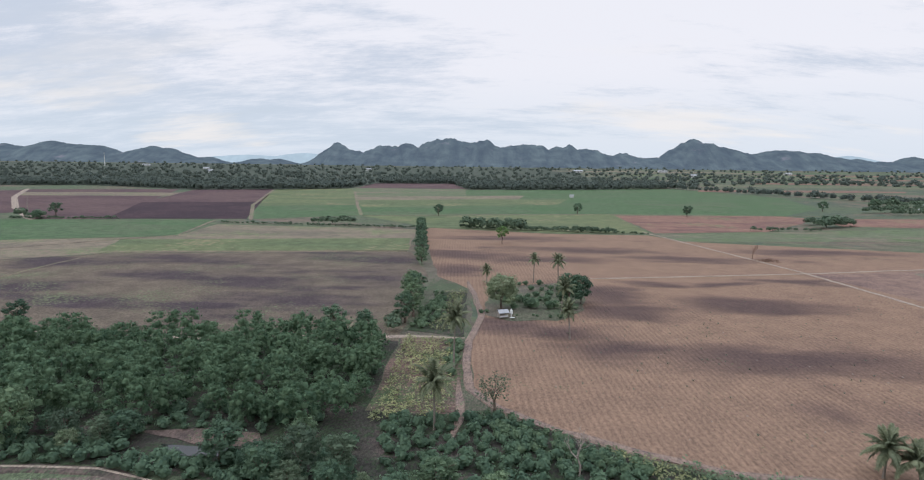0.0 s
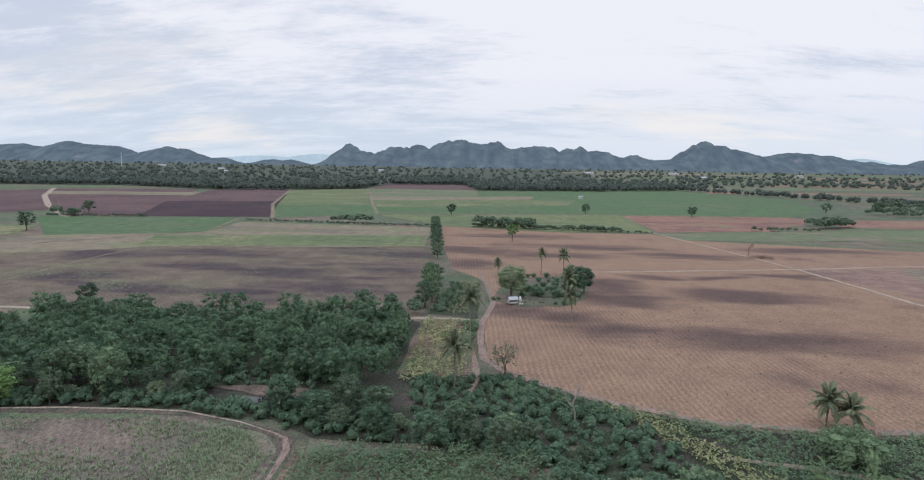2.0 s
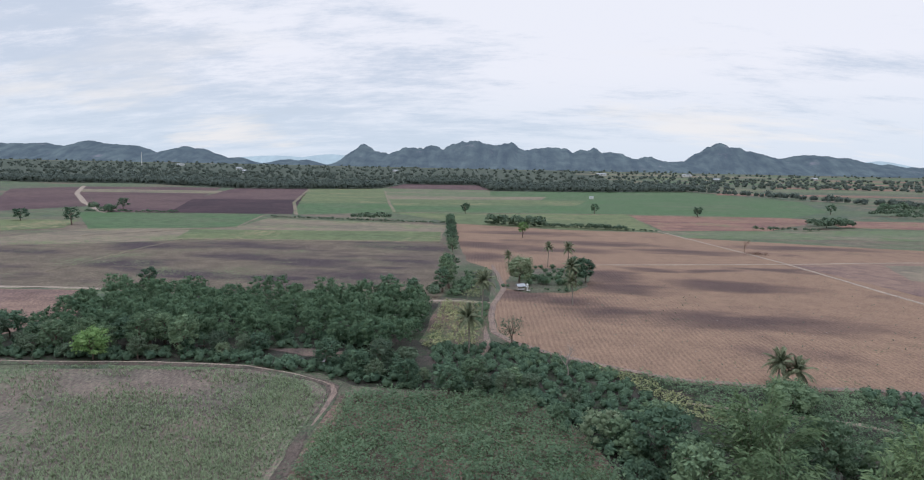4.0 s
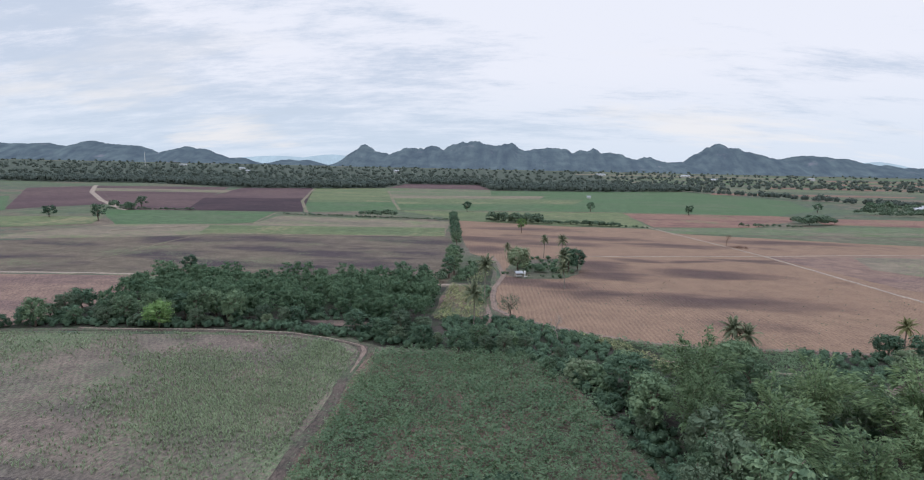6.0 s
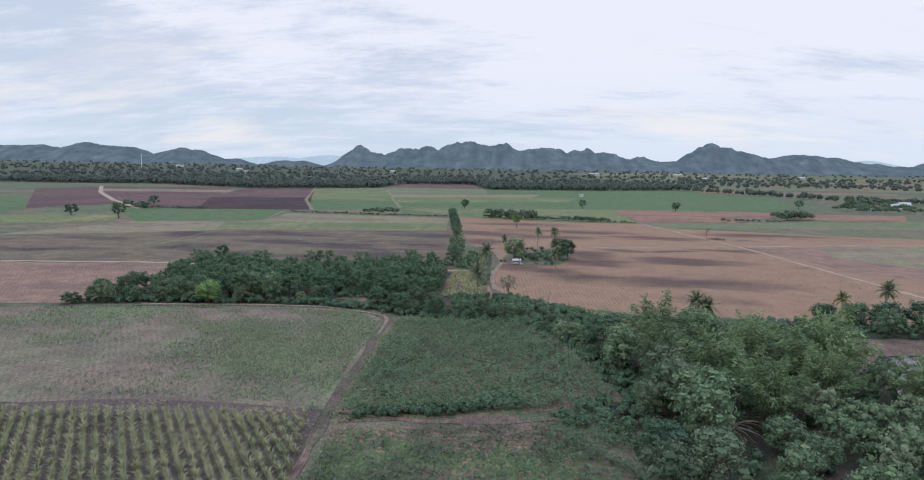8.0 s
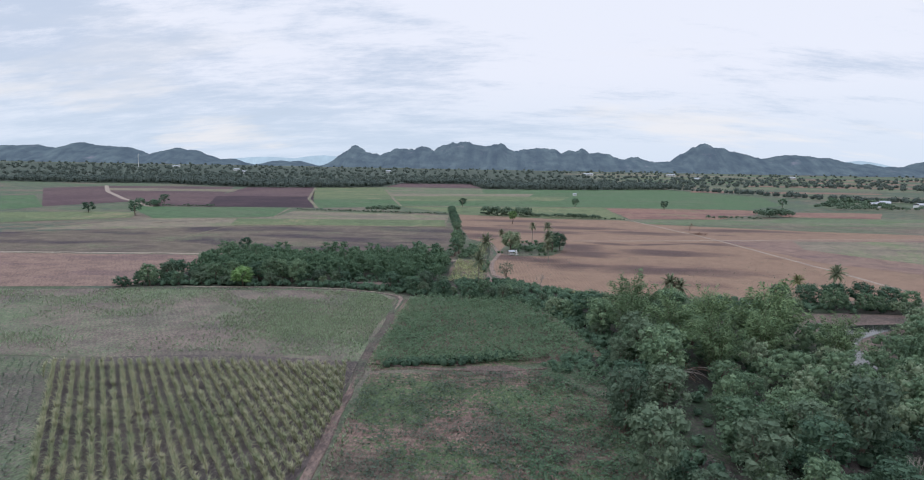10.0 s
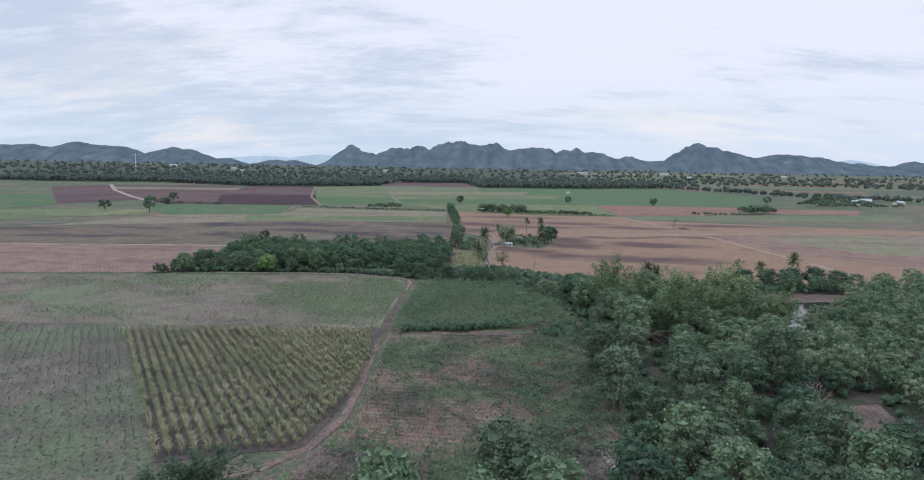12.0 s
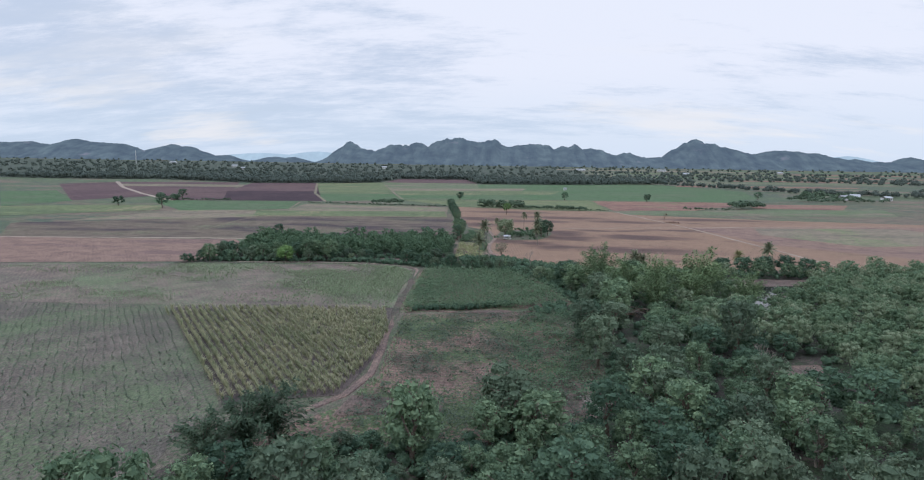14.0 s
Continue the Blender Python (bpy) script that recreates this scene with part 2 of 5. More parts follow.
mat_leaf_dark = leaf_material("dark_leaves", (0.053, 0.092, 0.050), (0.107, 0.163, 0.080))
mat_leaf_mid = leaf_material("thicket_leaves", (0.055, 0.101, 0.048), (0.126, 0.186, 0.084))
mat_leaf_soft = leaf_material("grey_green_leaves", (0.072, 0.108, 0.052), (0.145, 0.185, 0.090), grey=0.07, blue=1.38)
mat_leaf_light = leaf_material("light_leaves", (0.100, 0.145, 0.060), (0.190, 0.225, 0.110), grey=0.07, blue=1.38)
mat_leaf_pale = leaf_material("pale_leaves", (0.14, 0.185, 0.075), (0.26, 0.295, 0.14), spread=0.1)
mat_leaf_bright = leaf_material("bright_leaves", (0.10, 0.19, 0.045), (0.20, 0.29, 0.085), spread=0.15)
mat_bamboo = leaf_material("feathery_leaves", (0.085, 0.135, 0.052), (0.19, 0.25, 0.095), spread=0.2)
mat_bamboo_dark = leaf_material("dark_feathery_leaves", (0.045, 0.075, 0.035), (0.095, 0.135, 0.06), spread=0.2, grey=0.07, blue=1.38)
mat_frond = leaf_material("palm_leaflets", (0.11, 0.135, 0.06), (0.25, 0.26, 0.13), spread=0.2)
mat_frond_yellow = leaf_material("yellowing_palm_leaflets", (0.15, 0.16, 0.05), (0.27, 0.26, 0.10), spread=0.15)
mat_cane = leaf_material("cane_leaves", (0.15, 0.185, 0.078), (0.41, 0.365, 0.185))
mat_blade = leaf_material("grass_blades", (0.115, 0.155, 0.066), (0.195, 0.24, 0.108), grey=0.1)
mat_cassava = leaf_material("field_shrub_leaves", (0.060, 0.105, 0.046), (0.135, 0.188, 0.08), grey=0.07, blue=1.38)
mat_weed = leaf_material("weed_leaves", (0.066, 0.09, 0.048), (0.118, 0.142, 0.076), grey=0.07, blue=1.38)
mat_yellow = leaf_material("yellow_crop_leaves", (0.12, 0.15, 0.06), (0.33, 0.32, 0.13))
mat_woods = leaf_material("far_woodland", (0.060, 0.080, 0.056), (0.115, 0.135, 0.085), island=False, spread=0.2)
mat_hedge = leaf_material("hedge_leaves", (0.060, 0.091, 0.050), (0.120, 0.162, 0.082))
mat_bark = plain_material("bark", (0.13, 0.10, 0.08), 0.95, 6, 0.4, 0.1)
mat_palm_bark = plain_material("palm_bark", (0.20, 0.175, 0.15), 0.95, 7, 0.3, 0.1)
mat_dead = plain_material("dead_wood", (0.26, 0.22, 0.19), 0.95, 7, 0.3, 0.1)
mat_brush = plain_material("dry_brush", (0.16, 0.10, 0.075), 0.95, 5, 0.35, 0.1)
mat_tin = plain_material("weathered_tin", (0.30, 0.31, 0.32), 0.55, 2.5, 0.2, 0.4)
mat_white = plain_material("white_paint", (0.55, 0.55, 0.53), 0.7, 2.0, 0.12, 0.3)
mat_board = plain_material("grey_boards", (0.30, 0.27, 0.24), 0.9, 5, 0.25, 0.1)
mat_stone = plain_material("field_stones", (0.24, 0.21, 0.185), 0.95, 1.6, 0.35, 0.1)
mat_creek = plain_material("dark_water", (0.02, 0.02, 0.019), 0.06, 0.5, 0.3, 0.5)
mat_lane = soil_material("worn_field_lane", (0.098, 0.076, 0.062), (0.072, 0.066, 0.048), 5, (1, 1, 1), (0.42, 0.64), (0.066, 0.084, 0.044), 0.6, (0.50, 0.64), 9, None, 191)
mat_redpath = soil_material("reddish_path", (0.165, 0.118, 0.092), (0.125, 0.092, 0.074), 5, (1, 1, 1), (0.42, 0.64), (0.09, 0.10, 0.055), 0.6, (0.62, 0.74), 9, None, 211)
# soil under the cane, coloured darker for the shade between its rows
mat_cane_shade = soil_material("shaded_cane_soil", (0.092, 0.074, 0.064), (0.068, 0.057, 0.05), 12, (1, 1, 1), (0.42, 0.64), (0.13, 0.115, 0.07), 0.5, (0.62, 0.72), 14, None, 201)


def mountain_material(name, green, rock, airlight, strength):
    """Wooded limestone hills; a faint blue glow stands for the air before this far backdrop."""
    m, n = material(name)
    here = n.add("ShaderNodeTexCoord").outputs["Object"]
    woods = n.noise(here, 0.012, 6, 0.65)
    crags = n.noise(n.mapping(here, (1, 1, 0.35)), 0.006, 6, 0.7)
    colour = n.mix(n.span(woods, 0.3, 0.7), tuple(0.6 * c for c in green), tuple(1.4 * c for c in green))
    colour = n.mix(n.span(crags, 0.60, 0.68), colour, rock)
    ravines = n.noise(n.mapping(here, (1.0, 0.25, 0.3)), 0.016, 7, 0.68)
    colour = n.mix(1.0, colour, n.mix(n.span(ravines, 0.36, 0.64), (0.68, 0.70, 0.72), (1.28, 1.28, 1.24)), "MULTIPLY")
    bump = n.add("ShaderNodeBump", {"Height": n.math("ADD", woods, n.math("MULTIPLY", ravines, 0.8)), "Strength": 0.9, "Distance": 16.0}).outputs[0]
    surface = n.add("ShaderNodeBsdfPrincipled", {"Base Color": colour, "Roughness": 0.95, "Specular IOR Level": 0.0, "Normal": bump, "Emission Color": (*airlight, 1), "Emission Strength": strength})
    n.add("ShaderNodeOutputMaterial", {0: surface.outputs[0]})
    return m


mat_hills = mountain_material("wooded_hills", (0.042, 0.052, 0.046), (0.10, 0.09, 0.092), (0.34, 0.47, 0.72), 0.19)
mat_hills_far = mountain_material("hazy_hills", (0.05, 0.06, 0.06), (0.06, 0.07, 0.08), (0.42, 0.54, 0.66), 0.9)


# ---- building helpers ----
def part(name, mesh, mat, parent, label="", m=None):
    """Links a bmesh or a mesh as one object under a thing or a part."""
    if isinstance(mesh, bmesh.types.BMesh):
        data = bpy.data.meshes.new(name)
        mesh.to_mesh(data)
        mesh.free()
    else:
        data = mesh
    if mat and not data.materials:
        data.materials.append(mat)
    ob = new(name, data)
    if parent:
        ob.parent = parent
    if m is not None:
        ob.matrix_basis = m
    return tagged(ob, label)


def mesh_from(name, verts, faces, mat=None, smooth=False):
    data = bpy.data.meshes.new(name)
    data.from_pydata(verts, [], faces)
    if smooth:
        data.polygons.foreach_set("use_smooth", [True] * len(data.polygons))
    if mat:
        data.materials.append(mat)
    return data


def wobble(points, step, amount, closed=True):
    """Points along a line of corners, set slightly out of line, as worn field edges are."""
    out = []
    pairs = list(zip(points, points[1:] + points[:1])) if closed else list(zip(points, points[1:]))
    for (ax, ay), (bx, by) in pairs:
        count = max(1, int(math.hypot(bx - ax, by - ay) / step))
        for i in range(count):
            f = i / count
            x, y = ax + (bx - ax) * f, ay + (by - ay) * f
            j = noise.noise_vector((x * 0.13, y * 0.13, 1.7)) + noise.noise_vector((x * 0.6, y * 0.6, 4.1)) * 0.4
            out.append((x + j.x * amount, y + j.y * amount))
    if not closed:
        out.append(points[-1])
    return out


def field(name, points, level, mat, label, category="field", step=6.0, amount=0.8):
    """A worked field: a thin sheet of soil that lies on the ground."""
    edge = wobble(points, step, amount)
    bm = bmesh.new()
    top = [bm.verts.new((x, y, level)) for x, y in edge]
    bm.faces.new(top)
    bmesh.ops.triangulate(bm, faces=bm.faces[:])
    bmesh.ops.recalc_face_normals(bm, faces=bm.faces[:])
    if bm.faces[:][0].normal.z < 0:
        bmesh.ops.reverse_faces(bm, faces=bm.faces[:])
    return tagged(part(name, bm, mat, None), label, category, kind="structure")


def track(name, points, width, level, mat, label, amount=0.5, rut=True):
    """A dirt track: two worn wheel ruts with a low crown between them and ragged edges."""
    line = wobble(points, 2.5 if width > 1.6 else 4.0, amount, closed=False)
    verts, faces = [], []
    profile = ((-0.5, 0.0), (-0.42, 0.0), (-0.36, 0.03), (-0.24, -0.02), (0.0, 0.06), (0.24, -0.02), (0.36, 0.03), (0.42, 0.0), (0.5, 0.0)) if rut else ((-0.5, 0.0), (-0.38, 0.0), (0.0, 0.05), (0.38, 0.0), (0.5, 0.0))
    for i, (x, y) in enumerate(line):
        ax, ay = line[max(0, i - 1)]
        bx, by = line[min(len(line) - 1, i + 1)]
        size = math.hypot(bx - ax, by - ay) or 1
        nx, ny = (by - ay) / size, -(bx - ax) / size
        for k, (u, h) in enumerate(profile):
            w = width * (1 + 0.35 * noise.noise((x * 0.3, y * 0.3, k * 0.7))) * min(1.0, 0.25 + 0.3 * min(i, len(line) - 1 - i))
            verts.append((x + nx * u * w, y + ny * u * w, 0.0 if abs(u) == 0.5 else level + h + 0.02))
    c = len(profile)
    for i in range(len(line) - 1):
        for k in range(c - 1):
            faces.append((i * c + k, i * c + k + 1, (i + 1) * c + k + 1, (i + 1) * c + k))
    return tagged(part(name, mesh_from(name, verts, faces, mat), None, None), label, "track", kind="structure")


def inside(x, y, points):
    hit, j = False, len(points) - 1
    for i, (xi, yi) in enumerate(points):
        xj, yj = points[j]
        if (yi > y) != (yj > y) and x < (xj - xi) * (y - yi) / (yj - yi) + xi:
            hit = not hit
        j = i
    return hit


def strew(points, spacing, jitter=0.45, seed=1, turn=0.0, row_gap=None):
    """Places on a loose grid inside a polygon; rows run along the direction turn (degrees from +y, anticlockwise)."""
    dice = random.Random(seed)
    c, s = math.cos(radians(turn)), math.sin(radians(turn))
    local = [(x * c + y * s, -x * s + y * c) for x, y in points]
    gap = row_gap or spacing
    u0, u1 = min(p[0] for p in local), max(p[0] for p in local)
    v0, v1 = min(p[1] for p in local), max(p[1] for p in local)
    out = []
    for i in range(int((u1 - u0) / gap) + 1):
        for k in range(int((v1 - v0) / spacing) + 1):
            u = u0 + (i + (dice.random() - 0.5) * 2 * jitter) * gap
            v = v0 + (k + (dice.random() - 0.5) * 2 * jitter) * spacing
            x, y = u * c - v * s, u * s + v * c
            if inside(x, y, points):
                out.append((x, y))
    return out


def stuff(name, protos, places, mat, label, category, seed=3, size=(0.8, 1.2), level=0.0):
    """Many small plants joined into one mesh. protos: (vertices, quads) as arrays; places: (x, y) or (x, y, scale)."""
    dice = np.random.RandomState(seed)
    allv, allf, base = [], [], 0
    for place in places:
        v, f = protos[dice.randint(len(protos))]
        s = dice.uniform(*size) * (place[2] if len(place) > 2 else 1.0)
        a = dice.uniform(0, 2 * math.pi)
        rot = np.array(((math.cos(a), -math.sin(a), 0), (math.sin(a), math.cos(a), 0), (0, 0, 1)))
        allv.append((v * s) @ rot.T + np.array((place[0], place[1], level)))
        allf.append(f + base)
        base += len(v)
    if not allv:
        return None
    v, f = np.concatenate(allv), np.concatenate(allf)
    data = bpy.data.meshes.new(name)
    data.vertices.add(len(v))
    data.vertices.foreach_set("co", v.astype(np.float32).ravel())
    data.loops.add(f.size)
    data.loops.foreach_set("vertex_index", f.astype(np.int32).ravel())
    data.polygons.add(len(f))
    data.polygons.foreach_set("loop_start", np.arange(0, f.size, 4, dtype=np.int32))
    data.polygons.foreach_set("loop_total", np.full(len(f), 4, dtype=np.int32))
    data.update(calc_edges=True)
    data.materials.append(mat)
    return tagged(new(name, data), label, category, kind="stuff")


def leaf_quads(centres, outward, size, dice, long=1.9, droop=0.0, loose=0.5):
    """One bent leaf spray for each centre: a quad with its face near the outward way."""
    k = len(centres)
    out = outward + dice.normal(0, loose, (k, 3)) + np.array((0, 0, 0.3))
    out /= np.linalg.norm(out, axis=1)[:, None] + 1e-9
    side = np.cross(out, dice.normal(0, 1, (k, 3)))
    side /= np.linalg.norm(side, axis=1)[:, None] + 1e-9
    up = np.cross(side, out)
    s = (size * dice.uniform(0.6, 1.35, k))[:, None]
    tip = centres + up * s * long * 0.5 - np.array((0, 0, 1.0)) * droop * s
    tail = centres - up * s * long * 0.5
    left, right = centres - side * s * 0.5 + out * s * 0.12, centres + side * s * 0.5 + out * s * 0.12
    v = np.stack((tail, right, tip, left), axis=1).reshape(-1, 3)
    return v, np.arange(4 * k).reshape(-1, 4)


def core_arrays(centre, radius, dice, around=6, rings=3, squash=0.8):
    """The dense heart of a leafy lobe: a lumpy dome, closed on top and open below."""
    verts, faces = [], []
    for j in range(rings + 1):
        lift = -0.55 + (math.pi / 2 + 0.47) * j / rings
        for i in range(around):
            a = 2 * math.pi * (i + 0.5 * (j % 2)) / around
            r = radius * dice.uniform(0.78, 1.08)
            verts.append((centre[0] + math.cos(a) * math.cos(lift) * r, centre[1] + math.sin(a) * math.cos(lift) * r, max(0.15, centre[2] + math.sin(lift) * r * squash)))
    for j in range(rings):
        for i in range(around):
            k = (i + 1) % around
            faces.append((j * around + i, j * around + k, (j + 1) * around + k, (j + 1) * around + i))
    return np.array(verts), np.array(faces)


def merged(pieces):
    """Several (vertices, quads) as one."""
    base, allv, allf = 0, [], []
    for v, f in pieces:
        allv.append(v)
        allf.append(f + base)
        base += len(v)
    return np.concatenate(allv), np.concatenate(allf)


def crown_arrays(seed, radius, height, bottom, lobes, sprays, size, flat=1.0, lean=0.0, around=6, rings=2, heart=0.64):
    """A crown of leafy lobes, each a dense heart under many leaf sprays, from bottom to height."""
    dice = np.random.RandomState(seed)
    mid, half = (bottom + height) / 2, (height - bottom) / 2
    centres, ways, pieces = [], [], []
    for i in range(lobes):
        a = i * 2.39996 + dice.uniform(-0.5, 0.5)
        z = -0.72 + 1.62 * ((i + dice.uniform(0, 1)) / lobes) ** 0.85
        reach = radius * 0.80 * math.sqrt(max(0.03, 1 - z * z * 0.9)) * dice.uniform(0.55, 1.08)
        c = np.array((math.cos(a) * reach + lean * z, math.sin(a) * reach, mid + z * half * 0.84))
        lobe = radius * dice.uniform(0.21, 0.38)
        w = dice.normal(0, 1, (sprays, 3))
        w[:, 2] = np.abs(w[:, 2]) * 0.9 - 0.28
        w /= np.linalg.norm(w, axis=1)[:, None]
        p = c + w * lobe * dice.uniform(0.66, 1.24, (sprays, 1)) * np.array((1, 1, 0.85 * flat))
        p[:, 2] = np.maximum(p[:, 2], 0.25)
        centres.append(p)
        ways.append(w)
        pieces.append(core_arrays(c, lobe * heart, dice, around, rings, 0.85 * flat))
    return merged([leaf_quads(np.concatenate(centres), np.concatenate(ways), size, dice, 1.6, loose=0.5)] + pieces)


def tube(bm, points, radii, sides=6):
    """A tapered round limb along points."""
    rings = []
    for i, p in enumerate(points):
        a, b = Vector(points[max(0, i - 1)]), Vector(points[min(len(points) - 1, i + 1)])
        q = (b - a).to_track_quat("Z", "Y")
        rings.append([bm.verts.new(Vector(p) + q @ Vector((math.cos(2 * math.pi * k / sides) * radii[i], math.sin(2 * math.pi * k / sides) * radii[i], 0))) for k in range(sides)])
    for r0, r1 in zip(rings, rings[1:]):
        for k in range(sides):
            bm.faces.new((r0[k], r0[(k + 1) % sides], r1[(k + 1) % sides], r1[k]))
    bm.faces.new(rings[-1])


def trunk_mesh(seed, height, radius, spread, limbs=5):
    """A tapered trunk with rising limbs."""
    dice = random.Random(seed)
    bm = bmesh.new()
    bend = [(dice.uniform(-0.15, 0.15) * i, dice.uniform(-0.15, 0.15) * i, height * 0.62 * i / 4) for i in range(5)]
    bend[0] = (0, 0, -0.15)
    tube(bm, bend, [radius * 1.25, radius, radius * 0.85, radius * 0.65, radius * 0.4], 7)
    for i in range(limbs):
        a = 2 * math.pi * (i + dice.random() * 0.6) / limbs
        start = Vector(bend[2 + i % 3])
        reach = spread * dice.uniform(0.5, 0.85)
        end = Vector((math.cos(a) * reach, math.sin(a) * reach, height * dice.uniform(0.62, 0.9)))
        tube(bm, [start, start.lerp(end, 0.5) + Vector((0, 0, 0.3)), end], [radius * 0.5, radius * 0.32, radius * 0.1], 5)
    return bm


def broadleaf_tree(seed, height, radius, bottom, leaf, lobes=15, sprays=46, size=0.62, label="", category="tree", group="", flat=1.0, name="broadleaf_tree", heart=0.64):
    thing = tagged(new(name), label, category, group)
    part("trunk", trunk_mesh(seed, height, 0.035 * height, radius), mat_bark, thing)
    v, f = crown_arrays(seed, radius, height, bottom, lobes, sprays, size, flat, heart=heart)
    part("crown", mesh_from("crown", v.tolist(), f.tolist(), leaf), None, thing)
    return thing


def spot(x, y, size=1.0, tall=1.0, turn=0.0):
    return pose(x, y, 0, 0, 0, turn) @ Matrix.Diagonal((size, size, size * tall, 1))


# ---- ground and fields ----
bm = bmesh.new()
bmesh.ops.create_grid(bm, x_segments=30, y_segments=30, size=6500)
tagged(part("ground", bm, mat_plain, None), "flat green and brown farmland reaching to the hills", "ground", kind="structure")

LANE = 0.15  # lanes stand a little proud of the fields
field("field_margin_1", [(-260, 80), (-112, 64), (-28, 72), (6, 68), (22, 20), (24, -60), (-30, -72), (-60, -105), (-260, -110)], 0.03, mat_margin, "weedy dull brown margins between the plots", "field margin")
field("field_margin_2", [(-42, 350), (-14, 346), (-4, 180), (-2, 128), (2, 92), (-18, 90), (-20, 200)], 0.035, mat_margin, "weedy strip between two fields", "field margin")
field("field_1", [(-37, 343), (31, 323), (84, 323), (95, 300), (190, 276), (300, 262), (300, 70), (140, 82), (66, 76), (45, 75), (31, 76.5), (15, 84), (2, 94), (-1.5, 102), (-3, 129), (-1, 148), (-3, 178), (-16, 200)], 0.06, mat_main, "large brown tilled field with fine furrows and damp stains")
field("field_2", [(112, 216), (160, 229), (300, 255), (300, 90), (175, 110), (128, 150)], 0.10, mat_reddish, "reddish tilled field beyond a diagonal lane")
field("field_3", [(150, 222), (240, 235), (260, 170), (170, 150), (140, 190)], 0.14, mat_tan, "patch of thin grass on the tilled soil")
field("field_4", [(89, 326), (156, 349), (260, 377), (330, 395), (300, 330), (218, 316), (94, 299)], 0.10, mat_pasture, "strip of rough pale green grass")
field("field_5", [(90, 441), (214, 455), (228, 438), (200, 400), (156, 349), (90, 334)], 0.08, mat_redfar, "red-brown bare field beside green crops")
field("field_6", [(232, 440), (330, 450), (290, 385), (218, 386)], 0.08, mat_redfar, "small red-brown bare field")
field("field_7", [(-85, 408), (90, 445), (87, 333), (32, 325), (-33, 343)], 0.08, mat_lime, "pale green crop before a hedge")
field("field_8", [(-30, 781), (268, 908), (330, 700), (284, 538), (214, 454), (91, 450), (-87, 412), (-110, 508), (-134, 612)], 0.08, mat_green, "broad flat green crop field")
field("field_9", [(-134, 612), (-24, 655), (40, 680), (30, 610), (-23, 598), (-122, 560)], 0.16, mat_tan, "tan stubble strip among green crops")
field("field_10", [(-122, 560), (-23, 598), (80, 620), (60, 540), (-100, 480)], 0.14, mat_lime, "pale green crop strip")
field("field_11", [(-178, 784), (-176, 960), (-58, 993), (-30, 781), (-24, 660), (-134, 618)], 0.12, mat_pasture, "rough grass below the woods")
field("field_12", [(-176, 800), (-180, 960), (-58, 993), (-30, 815)], 0.20, mat_maroon, "brown tilled rise before the woods")
field("field_13", [(-264, 739), (-176, 784), (-111, 508), (-185, 479)], 0.08, mat_lime, "yellowish green crop")
field("field_14", [(-184, 476), (-110, 505), (-87, 412), (-149, 372)], 0.08, mat_green, "green crop field")
field("field_15", [(-346, 700), (-264, 741), (-198, 525), (-289, 496)], 0.08, mat_maroon, "maroon bare field")
field("field_16", [(-289, 496), (-198, 525), (-150, 374), (-232, 361)], 0.10, mat_umber, "freshly ploughed, nearly black wet field")
field("field_17", [(-516, 660), (-369, 712), (-232, 361), (-274, 353)], 0.06, mat_maroon, "maroon bare field with a grass strip")
field("field_18", [(-480, 612), (-330, 640), (-312, 585), (-450, 560)], 0.12, mat_tan, "strip of dry grass across a bare field")
field("field_19", [(-287, 347), (-166, 366), (-149, 288), (-217, 263)], 0.08, mat_green, "bright green crop field")
field("field_20", [(-217, 263), (-149, 286), (-154, 341), (-38, 333), (-33, 255), (-143, 236), (-178, 214), (-240, 190)], 0.06, mat_tan, "pale tan stubble field")
field("field_21", [(-155, 238), (-167, 272), (-37, 295), (-33, 255)], 0.12, mat_lime, "strip of low light green crop")
field("field_22", [(-176, 214), (-143, 234), (-31, 251), (-19, 200), (-18, 128), (-121, 129.5), (-222, 117), (-260, 170)], 0.10, mat_dark, "dark brown stubble field with damp stains")
field("field_23", [(-222, 116), (-118, 127), (-100, 100), (-108, 68), (-170, 57), (-260, 45), (-300, 100)], 0.10, mat_reddish, "pinkish tilled field beyond the thicket")
field("field_24", [(-478, 418), (-447, 452), (-338, 325), (-347, 266)], 0.10, mat_green, "green crop field")
field("field_25", [(-540, 580), (-512, 655), (-312, 400), (-342, 329)], 0.10, mat_maroon, "maroon ploughed field beside a dirt lane")
field("field_26", [(-347, 265), (-282, 296), (-250, 300), (-230, 262), (-295, 204), (-330, 190)], 0.12, mat_lime, "strip of yellow-green grass along a lane")
field("field_27", [(-230, 40), (-168, 55.5), (-110, 63), (-76, 67), (-45, 71), (-33, 69), (-27, 62), (-26, 10), (-83, 6), (-125, 4.5), (-200, -4)], 0.10, mat_grass, "field of patchy grass over pinkish soil")
field("field_28", [(-200, -4), (-125, 4.5), (-82, 5.5), (-41.5, -52), (-42, -64), (-40, -76), (-50, -110), (-180, -110)], 0.08, mat_rows, "low row crop on greyish soil")
field("field_29", [(-81, 4.5), (-56, 10.5), (-26, 10), (-22.4, -26), (-24.6, -47.5), (-41, -52)], 0.12, mat_cane_shade, "soil under a stand of tall cane")
